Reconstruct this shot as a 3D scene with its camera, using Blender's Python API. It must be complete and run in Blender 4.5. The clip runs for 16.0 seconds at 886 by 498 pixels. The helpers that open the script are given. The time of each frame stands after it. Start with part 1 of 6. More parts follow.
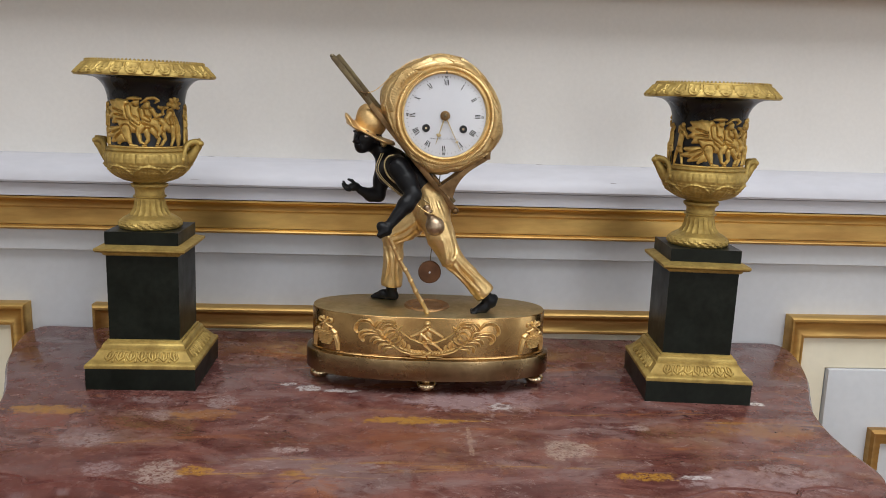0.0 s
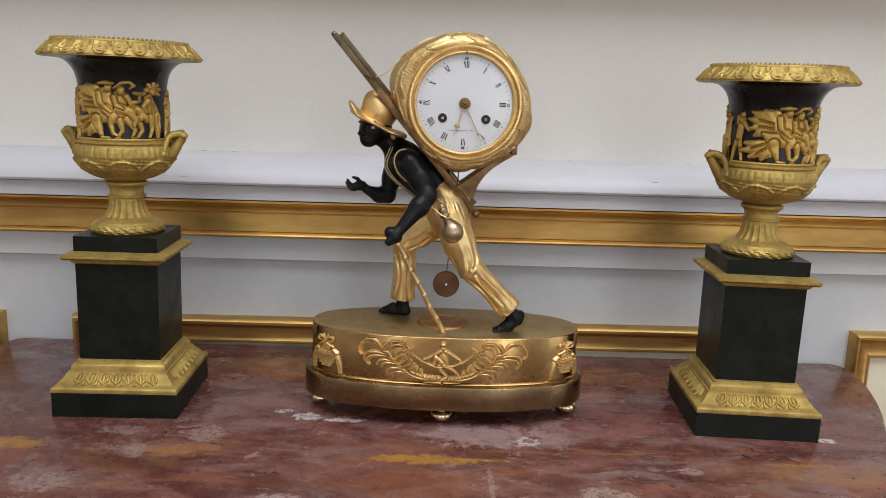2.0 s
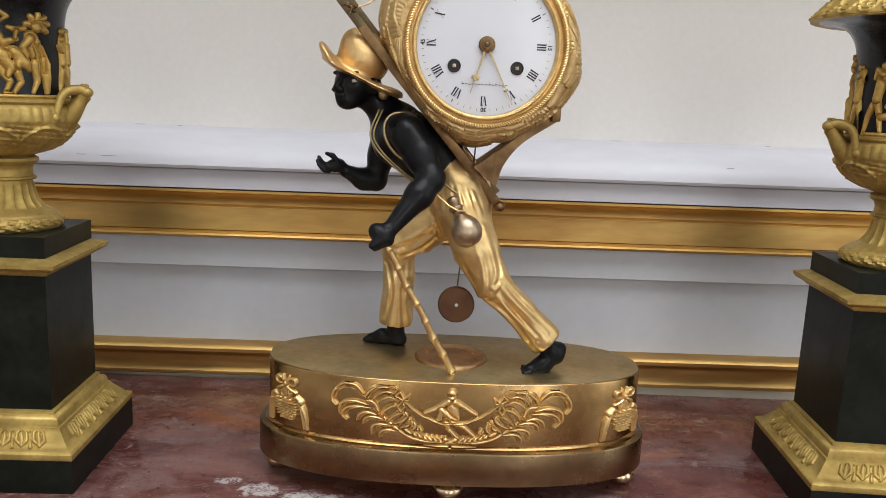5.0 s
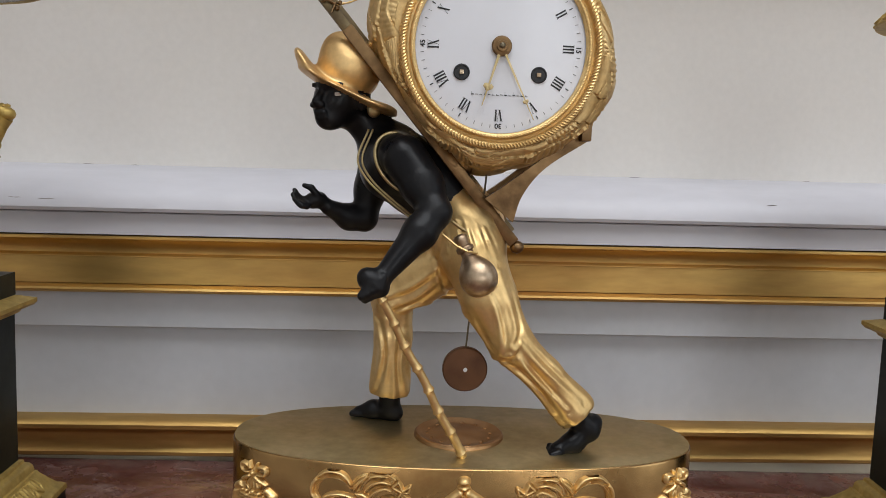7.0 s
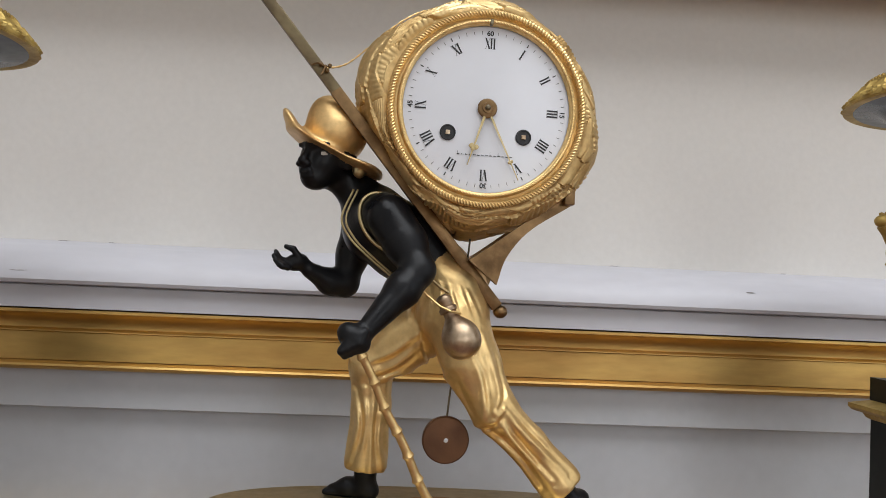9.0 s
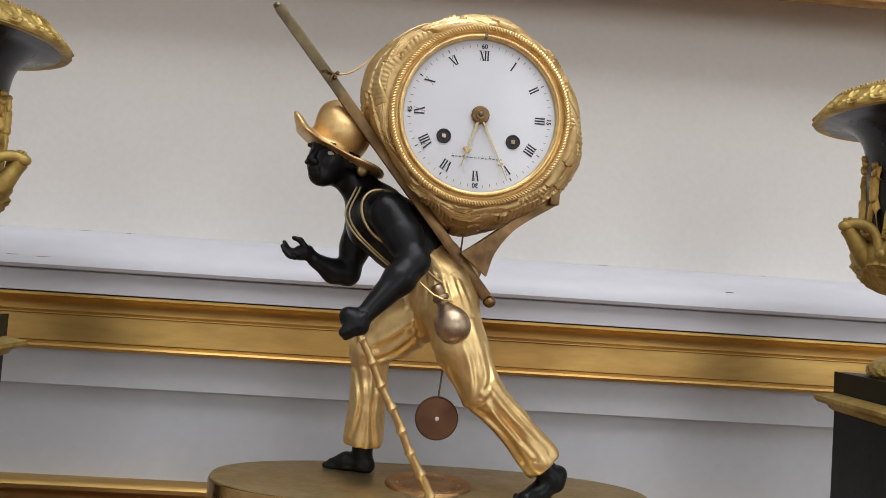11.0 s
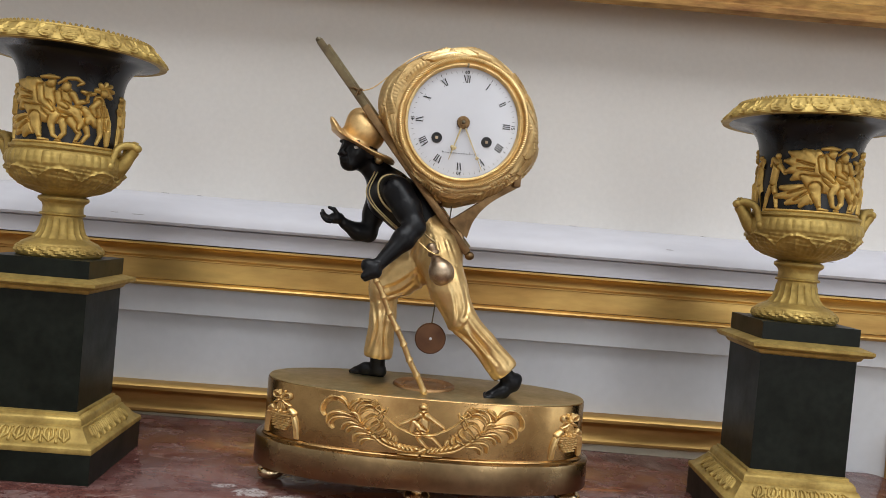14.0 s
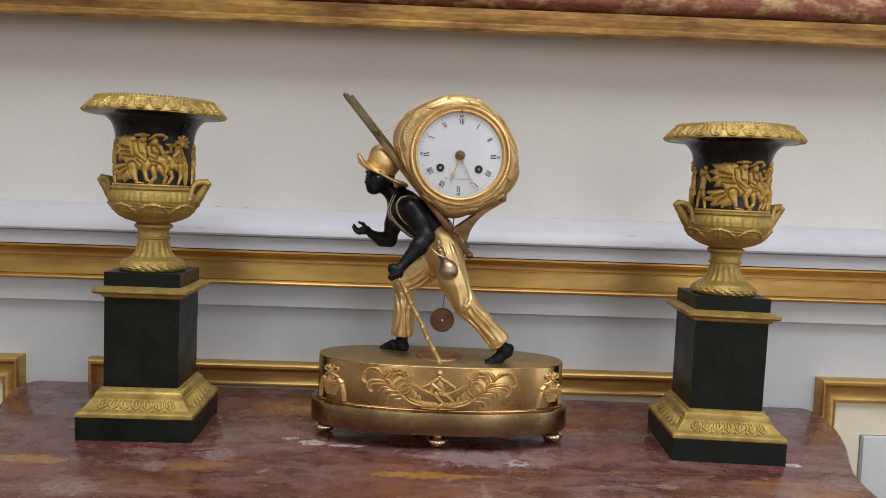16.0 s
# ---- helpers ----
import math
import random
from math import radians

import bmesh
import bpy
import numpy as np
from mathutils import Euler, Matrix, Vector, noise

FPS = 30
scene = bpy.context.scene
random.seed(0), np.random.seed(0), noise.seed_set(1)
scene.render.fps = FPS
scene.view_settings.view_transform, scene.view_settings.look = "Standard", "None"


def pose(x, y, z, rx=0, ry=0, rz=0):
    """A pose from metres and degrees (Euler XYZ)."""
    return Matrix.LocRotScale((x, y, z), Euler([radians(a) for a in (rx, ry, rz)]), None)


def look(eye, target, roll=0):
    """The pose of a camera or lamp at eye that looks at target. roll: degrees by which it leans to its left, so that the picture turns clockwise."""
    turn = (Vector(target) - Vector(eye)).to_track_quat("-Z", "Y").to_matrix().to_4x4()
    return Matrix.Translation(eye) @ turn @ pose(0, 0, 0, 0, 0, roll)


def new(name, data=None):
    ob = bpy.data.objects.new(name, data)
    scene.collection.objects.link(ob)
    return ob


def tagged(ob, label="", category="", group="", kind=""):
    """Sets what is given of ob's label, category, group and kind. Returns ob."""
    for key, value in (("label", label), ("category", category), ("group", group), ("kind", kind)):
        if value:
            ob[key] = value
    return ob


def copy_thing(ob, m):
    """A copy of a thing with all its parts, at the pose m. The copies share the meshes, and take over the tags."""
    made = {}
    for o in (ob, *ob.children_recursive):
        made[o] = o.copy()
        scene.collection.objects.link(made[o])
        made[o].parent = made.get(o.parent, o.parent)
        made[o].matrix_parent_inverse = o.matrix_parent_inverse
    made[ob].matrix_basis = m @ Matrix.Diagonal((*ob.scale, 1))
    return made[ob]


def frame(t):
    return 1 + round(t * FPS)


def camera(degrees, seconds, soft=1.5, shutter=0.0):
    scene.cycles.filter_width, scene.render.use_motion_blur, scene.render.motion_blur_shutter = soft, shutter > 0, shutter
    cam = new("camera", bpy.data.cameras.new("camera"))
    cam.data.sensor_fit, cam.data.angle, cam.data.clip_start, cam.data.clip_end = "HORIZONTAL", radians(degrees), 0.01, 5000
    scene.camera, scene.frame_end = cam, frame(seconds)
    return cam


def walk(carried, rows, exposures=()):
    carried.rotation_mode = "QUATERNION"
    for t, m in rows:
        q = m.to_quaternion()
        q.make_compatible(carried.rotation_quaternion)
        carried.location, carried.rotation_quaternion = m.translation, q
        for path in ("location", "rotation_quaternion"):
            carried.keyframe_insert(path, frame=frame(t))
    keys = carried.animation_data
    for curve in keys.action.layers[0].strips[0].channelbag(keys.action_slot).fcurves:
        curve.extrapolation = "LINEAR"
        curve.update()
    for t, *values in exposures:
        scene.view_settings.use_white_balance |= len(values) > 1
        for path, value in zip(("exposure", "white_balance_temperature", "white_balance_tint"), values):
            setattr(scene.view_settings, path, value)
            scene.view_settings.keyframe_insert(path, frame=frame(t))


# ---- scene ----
import itertools

cam = camera(58.3, 16.0, 0.8)
METRES, EYE, TILT, LEAN, TURN = 1.2, 1.313, 0.0, 0.0, -4.8
ROWS = [
    (0.0, 0.0, 0.0, 0.0, 0.4, -10.68, -2.1),
    (0.5, 0.0021, 0.0537, -0.0012, 1.83, -10.89, -2.02),
    (1.0, 0.0033, 0.0916, -0.004, 1.88, -10.85, -1.98),
    (1.5, 0.0048, 0.1103, -0.0072, 2.33, -10.95, -1.75),
    (2.0, 0.0015, 0.1258, -0.0102, 1.92, -11.02, -2.14),
    (2.5, -0.0009, 0.1501, -0.0114, 1.51, -11.04, -2.36),
    (3.0, 0.0043, 0.1786, -0.0162, 1.67, -10.98, -2.25),
    (3.5, 0.0035, 0.2221, -0.0218, 1.25, -11.4, -1.9),
    (4.0, -0.0034, 0.2683, -0.0341, 0.88, -12.06, -1.85),
    (4.5, -0.0084, 0.3203, -0.0438, 1.75, -11.85, -2.09),
    (5.0, -0.0117, 0.3608, -0.0523, 2.01, -10.94, -2.55),
    (7.5, -0.0355, 0.4824, -0.0969, 0.02, -4.11, -2.11),
    (8.0, -0.0407, 0.4913, -0.1158, -0.44, -1.0, -2.83),
    (8.5, -0.0351, 0.4883, -0.1181, -0.82, 1.63, -3.23),
    (9.0, -0.0322, 0.4708, -0.1177, -1.33, 2.83, -3.02),
    (11.5, -0.0228, 0.4099, -0.1256, -0.51, 3.01, -4.84),
    (12.0, -0.0175, 0.3796, -0.1212, 0.54, 2.37, -4.92),
    (12.5, -0.0117, 0.3478, -0.1169, 0.36, 2.16, -5.12),
    (13.0, -0.005, 0.3169, -0.1159, 0.39, 1.67, -5.39),
    (13.5, -0.0019, 0.2829, -0.1131, 0.47, 0.29, -5.38),
    (14.0, -0.0011, 0.2353, -0.1113, 0.92, -1.18, -5.12),
    (14.5, -0.0013, 0.1761, -0.098, 1.44, -1.48, -4.5),
    (15.0, -0.0029, 0.1233, -0.0871, 1.34, -1.69, -4.19),
    (15.5, -0.0016, 0.0795, -0.0754, 1.14, -1.87, -3.72),
    (16.0, -0.0051, 0.0318, -0.0578, 0.99, -4.17, -2.52),
]
walk(cam, [(t, pose(0, 0, EYE, TILT, LEAN, TURN) @ pose(METRES * x, METRES * y, METRES * z, 90 + pitch, roll, yaw)) for t, x, y, z, yaw, pitch, roll in ROWS],
     [(0.0, 0.04), (2.5, 0.04), (3.5, 0.08), (4.5, 0.2), (5.0, 0.2), (7.5, -0.07), (9.0, 0.0), (12.5, 0.06), (15.0, 0.04), (16.0, -0.04)])

# ---- light ----
scene.view_settings.exposure = 0.0
world = bpy.data.worlds.new("world")
scene.world = world
world.use_nodes = True
_wn = world.node_tree.nodes
_sky = _wn.new("ShaderNodeTexSky")
_sky.sky_type, _sky.sun_disc = "NISHITA", False
_sky.sun_elevation, _sky.sun_rotation = radians(40), radians(200)
_wn["Background"].inputs["Strength"].default_value = 0.10
world.node_tree.links.new(_sky.outputs[0], _wn["Background"].inputs["Color"])


def window_lamp(name, eye, target, w, h, power, colour):
    """Daylight that enters by one window opening."""
    la = bpy.data.lights.new(name, "AREA")
    la.shape, la.size, la.size_y, la.energy, la.color = "RECTANGLE", w, h, power, colour
    ob = new(name, la)
    ob.matrix_world = look(eye, target)
    return ob


window_lamp("laylight", (0.3, -0.5, 4.25), (0.3, -0.5, 0.0), 3.2, 2.8, 140, (0.96, 0.985, 1.0))
window_lamp("daylight_rear_left", (-1.3, -3.85, 2.0), (-1.3, 0.0, 1.55), 1.3, 2.4, 12, (0.97, 0.98, 1.0))
window_lamp("daylight_rear_right", (1.7, -3.85, 2.0), (1.7, 0.0, 1.55), 1.3, 2.4, 32, (0.97, 0.98, 1.0))
window_lamp("daylight_side", (2.95, -0.6, 2.0), (0.0, -0.4, 1.6), 1.4, 2.4, 14, (0.94, 0.97, 1.0))


# ---- materials ----
def mat(name, c1, c2=None, rough=0.5, metal=0.0, scale=12.0, rvar=0.1, bump=0.0, bscale=80.0, stretch=(1, 1, 1), fine=0.12, lo=0.38, hi=0.66, coat=0.0, spec=0.5):
    m = bpy.data.materials.new(name)
    m.use_nodes = True
    nt = m.node_tree
    N, L = nt.nodes, nt.links
    b = N["Principled BSDF"]
    b.inputs["Metallic"].default_value = metal
    b.inputs["Coat Weight"].default_value = coat
    b.inputs["Coat Roughness"].default_value = 0.08
    b.inputs["Specular IOR Level"].default_value = spec
    tc, mp = N.new("ShaderNodeTexCoord"), N.new("ShaderNodeMapping")
    mp.inputs["Scale"].default_value = stretch
    L.new(tc.outputs["Object"], mp.inputs["Vector"])
    n1 = N.new("ShaderNodeTexNoise")
    n1.inputs["Scale"].default_value, n1.inputs["Detail"].default_value, n1.inputs["Roughness"].default_value = scale, 7, 0.62
    L.new(mp.outputs[0], n1.inputs["Vector"])
    r1 = N.new("ShaderNodeMapRange")
    r1.inputs["From Min"].default_value, r1.inputs["From Max"].default_value = lo, hi
    L.new(n1.outputs["Fac"], r1.inputs["Value"])
    mx = N.new("ShaderNodeMix")
    mx.data_type = "RGBA"
    mx.inputs["A"].default_value, mx.inputs["B"].default_value = (*c1, 1), (*(c2 or c1), 1)
    L.new(r1.outputs[0], mx.inputs["Factor"])
    n2 = N.new("ShaderNodeTexNoise")
    n2.inputs["Scale"].default_value, n2.inputs["Detail"].default_value = bscale, 5
    L.new(mp.outputs[0], n2.inputs["Vector"])
    r2 = N.new("ShaderNodeMapRange")
    r2.inputs["From Min"].default_value, r2.inputs["From Max"].default_value = 0.3, 0.7
    r2.inputs["To Min"].default_value, r2.inputs["To Max"].default_value = 1 - fine, 1 + fine
    L.new(n2.outputs["Fac"], r2.inputs["Value"])
    sc = N.new("ShaderNodeVectorMath")
    sc.operation = "SCALE"
    L.new(mx.outputs["Result"], sc.inputs[0])
    L.new(r2.outputs[0], sc.inputs["Scale"])
    L.new(sc.outputs[0], b.inputs["Base Color"])
    r3 = N.new("ShaderNodeMapRange")
    r3.inputs["From Min"].default_value, r3.inputs["From Max"].default_value = 0.3, 0.7
    r3.inputs["To Min"].default_value, r3.inputs["To Max"].default_value = max(0.03, rough - rvar), min(1, rough + rvar)
    L.new(n1.outputs["Fac"], r3.inputs["Value"])
    L.new(r3.outputs[0], b.inputs["Roughness"])
    if bump:
        bp = N.new("ShaderNodeBump")
        bp.inputs["Strength"].default_value, bp.inputs["Distance"].default_value = bump, 0.001
        L.new(n2.outputs["Fac"], bp.inputs["Height"])
        L.new(bp.outputs[0], b.inputs["Normal"])
    m["out"] = 1
    return m


M_WALL = mat("cream_wall_paint", (0.668, 0.642, 0.613), (0.62, 0.597, 0.567), 0.75, scale=1.6, bump=0.12, bscale=140, fine=0.02)
M_WHITE = mat("white_paint", (0.495, 0.488, 0.527), (0.44, 0.435, 0.465), 0.5, scale=3.0, bump=0.15, bscale=70, fine=0.03, stretch=(0.4, 1, 1))
M_DADO = mat("grey_white_paint", (0.55, 0.56, 0.58), (0.49, 0.50, 0.52), 0.55, scale=2.5, bump=0.15, bscale=80, fine=0.03)
M_CREAM = mat("cream_paint", (0.70, 0.64, 0.50), (0.62, 0.56, 0.42), 0.55, scale=5, bump=0.1, fine=0.03)
M_LEAF = mat("gold_leaf", (0.62, 0.41, 0.14), (0.43, 0.25, 0.085), 0.46, 1.0, scale=9, rvar=0.12, bump=0.25, bscale=60, stretch=(0.3, 1, 1.4), fine=0.12)
M_FRAME = mat("worn_gilt_frame", (0.48, 0.29, 0.09), (0.22, 0.10, 0.04), 0.5, 0.75, scale=22, rvar=0.12, bump=0.45, bscale=110, stretch=(0.35, 1, 1.6), fine=0.25)
M_BOLE = mat("red_bole", (0.23, 0.075, 0.042), (0.46, 0.30, 0.15), 0.5, 0.25, scale=26, bump=0.5, bscale=120, stretch=(0.9, 1, 1.6), fine=0.3, lo=0.50, hi=0.64)
M_GILT = mat("matt_gilt_bronze", (0.82, 0.59, 0.27), (0.62, 0.42, 0.17), 0.42, 0.85, scale=30, bump=0.25, bscale=220, fine=0.12)
M_BALE = mat("pale_gilt_bronze", (0.72, 0.53, 0.26), (0.46, 0.305, 0.125), 0.50, 0.85, scale=26, bump=0.25, bscale=220, fine=0.12)
M_CLOTH = mat("satin_gilt_bronze", (0.81, 0.59, 0.28), (0.60, 0.40, 0.165), 0.40, 0.90, scale=14, rvar=0.08, bump=0.12, bscale=260, fine=0.06)
M_HAT = mat("worn_gilt_bronze", (0.74, 0.51, 0.235), (0.56, 0.36, 0.15), 0.46, 0.85, scale=24, bump=0.2, bscale=220, fine=0.1)
M_URN = mat("yellow_gilt_bronze", (0.50, 0.355, 0.105), (0.30, 0.20, 0.055), 0.57, 0.62, scale=28, bump=0.35, bscale=200, fine=0.12)
M_FRIEZE = mat("warm_gilt_bronze", (0.66, 0.45, 0.135), (0.44, 0.28, 0.075), 0.5, 0.65, scale=40, bump=0.3, bscale=220, fine=0.14)
M_POL = mat("burnished_gilt_bronze", (0.45, 0.285, 0.12), (0.27, 0.155, 0.06), 0.25, 1.0, scale=18, rvar=0.08, bump=0.06, bscale=120, fine=0.05)
M_BAND = mat("tarnished_gilt_bronze", (0.34, 0.24, 0.125), (0.21, 0.145, 0.075), 0.27, 1.0, scale=16, rvar=0.08, bump=0.06, bscale=120, fine=0.06)
M_TOP = mat("dull_gilt_bronze", (0.54, 0.43, 0.235), (0.39, 0.305, 0.155), 0.42, 1.0, scale=22, rvar=0.1, bump=0.1, bscale=160, fine=0.08)
M_WOODB = mat("brown_gilt_bronze", (0.25, 0.155, 0.075), (0.14, 0.085, 0.042), 0.42, 1.0, scale=40, bump=0.3, bscale=150, fine=0.15)
M_OLIVE = mat("olive_bronze", (0.19, 0.15, 0.085), (0.12, 0.09, 0.055), 0.42, 1.0, scale=40, bump=0.2, bscale=150)
M_BOB = mat("dark_brown_bronze", (0.17, 0.085, 0.045), (0.10, 0.05, 0.03), 0.45, 0.8, scale=50, bump=0.2, bscale=200)
M_CHIP = mat("chipped_paint_edge", (0.24, 0.22, 0.21), (0.34, 0.32, 0.31), 0.8, scale=60)
M_FOOT = mat("bright_brass", (0.86, 0.72, 0.48), (0.70, 0.55, 0.33), 0.2, 1.0, scale=60, rvar=0.06, fine=0.05)
M_STEEL = mat("grey_bronze", (0.20, 0.17, 0.11), (0.12, 0.10, 0.07), 0.4, 0.9, scale=40, bump=0.2, bscale=150)
M_SILV = mat("tarnished_silver_bronze", (0.56, 0.44, 0.31), (0.28, 0.19, 0.12), 0.38, 1.0, scale=60, bump=0.1, bscale=150)
M_BLACK = mat("black_patina", (0.004, 0.004, 0.005), (0.008, 0.008, 0.009), 0.36, 0.0, scale=25, rvar=0.14, bump=0.2, bscale=260, spec=0.19)
M_GREEN = mat("dark_green_marble", (0.005, 0.0065, 0.0045), (0.010, 0.0125, 0.009), 0.38, 0.0, scale=22, bump=0.08, bscale=120, fine=0.3, spec=0.17)
M_URNB = mat("black_lacquered_bronze", (0.004, 0.004, 0.005), (0.008, 0.008, 0.009), 0.3, 0.0, scale=25, bump=0.05, spec=0.28)
M_ENAM = mat("white_enamel", (0.66, 0.67, 0.71), (0.63, 0.64, 0.68), 0.16, 0.0, scale=6, fine=0.01, rvar=0.03, spec=0.35)
M_INK = mat("black_ink", (0.010, 0.010, 0.012), None, 0.5, fine=0.02)
M_EYE = mat("eye_white", (0.55, 0.53, 0.50), None, 0.3, fine=0.02)
M_VENEER = mat("dark_veneer", (0.16, 0.07, 0.03), (0.09, 0.035, 0.015), 0.3, 0, scale=7, stretch=(1, 1, 0.2), coat=0.3, bump=0.05)
M_FLOOR = mat("oak_floor", (0.30, 0.18, 0.09), (0.20, 0.11, 0.05), 0.4, 0, scale=5, stretch=(0.2, 2, 1), bump=0.1)
M_PLAIN = mat("plain_wall_paint", (0.62, 0.61, 0.59), (0.56, 0.55, 0.53), 0.7, scale=1.2, fine=0.02)
M_CANVAS = mat("dark_canvas", (0.05, 0.04, 0.03), (0.09, 0.06, 0.035), 0.5, scale=3)


def marble():
    """Red breccia marble: purple-red ground, orange veins, grey-pink patches and pale fossils."""
    m = bpy.data.materials.new("red_marble")
    m.use_nodes = True
    nt = m.node_tree
    N, L = nt.nodes, nt.links
    b = N["Principled BSDF"]
    tc = N.new("ShaderNodeTexCoord")

    def noise_of(scale, stretch, detail=6, rough=0.6, dist=0.0, shift=(0, 0, 0)):
        mp = N.new("ShaderNodeMapping")
        mp.inputs["Scale"].default_value, mp.inputs["Location"].default_value = stretch, shift
        L.new(tc.outputs["Object"], mp.inputs["Vector"])
        n = N.new("ShaderNodeTexNoise")
        n.inputs["Scale"].default_value, n.inputs["Detail"].default_value = scale, detail
        n.inputs["Roughness"].default_value, n.inputs["Distortion"].default_value = rough, dist
        L.new(mp.outputs[0], n.inputs["Vector"])
        return n.outputs["Fac"]

    def ramp(src, lo, hi, top=1.0):
        r = N.new("ShaderNodeMapRange")
        r.interpolation_type = "SMOOTHSTEP"
        r.inputs["From Min"].default_value, r.inputs["From Max"].default_value, r.inputs["To Max"].default_value = lo, hi, top
        L.new(src, r.inputs["Value"])
        return r.outputs[0]

    def mixed(fac, a, c):
        mx = N.new("ShaderNodeMix")
        mx.data_type = "RGBA"
        L.new(fac, mx.inputs["Factor"])
        for key, v in (("A", a), ("B", c)):
            if isinstance(v, tuple):
                mx.inputs[key].default_value = (*v, 1)
            else:
                L.new(v, mx.inputs[key])
        return mx.outputs["Result"]

    def times(a, c):
        mu = N.new("ShaderNodeMath")
        mu.operation = "MULTIPLY"
        L.new(a, mu.inputs[0])
        L.new(c, mu.inputs[1])
        return mu.outputs[0]

    warp = noise_of(60, (1, 1, 1), 6, 0.72)
    col = mixed(ramp(noise_of(9, (1, 1.9, 1), 10, 0.70, 0.5), 0.36, 0.62), (0.195, 0.080, 0.064), (0.085, 0.026, 0.022))
    col = mixed(ramp(noise_of(11, (0.8, 2.0, 1), 9, 0.68, 0.8, (3, 1, 0)), 0.48, 0.64, 0.8), col, (0.195, 0.115, 0.105))
    col = mixed(ramp(noise_of(7, (0.75, 2.6, 1), 9, 0.66, 0.9, (7, 4, 0)), 0.55, 0.68, 0.8), col, (0.27, 0.092, 0.036))
    front = N.new("ShaderNodeSeparateXYZ")
    L.new(tc.outputs["Object"], front.inputs[0])
    col = mixed(times(ramp(noise_of(6, (0.6, 4.5, 1), 8, 0.64, 0.8, (1, 9, 0)), 0.60, 0.68, 0.8), ramp(front.outputs["Y"], -0.02, -0.10)), col, (0.33, 0.16, 0.030))
    col = mixed(ramp(noise_of(34, (0.8, 1.5, 1), 10, 0.75, 1.0, (2, 2, 5)), 0.57, 0.66, 0.75), col, (0.31, 0.215, 0.195))
    col = mixed(ramp(noise_of(46, (1, 1.2, 1), 9, 0.74, 1.4, (5, 2, 1)), 0.58, 0.66, 0.85), col, (0.040, 0.011, 0.011))
    col = mixed(ramp(noise_of(95, (0.8, 1.6, 1), 8, 0.78, 0.8, (1, 6, 3)), 0.54, 0.68, 0.55), col, (0.055, 0.017, 0.016))
    col = mixed(ramp(noise_of(110, (0.8, 1.4, 1), 8, 0.78, 0.6, (8, 3, 2)), 0.57, 0.70, 0.5), col, (0.33, 0.20, 0.155))
    broken = ramp(noise_of(140, (1, 1.2, 1), 5, 0.7, 1.2, (4, 8, 1)), 0.36, 0.56)
    whole = ramp(noise_of(40, (1, 1.6, 1), 8, 0.72, 1.0, (6, 1, 1)), 0.34, 0.52)
    # pale fossils, patches and veins: centre, half sizes, strength, colour
    PALE, PINK, ORANGE, GREY = (0.50, 0.45, 0.43), (0.300, 0.200, 0.196), (0.36, 0.175, 0.030), (0.33, 0.24, 0.225)
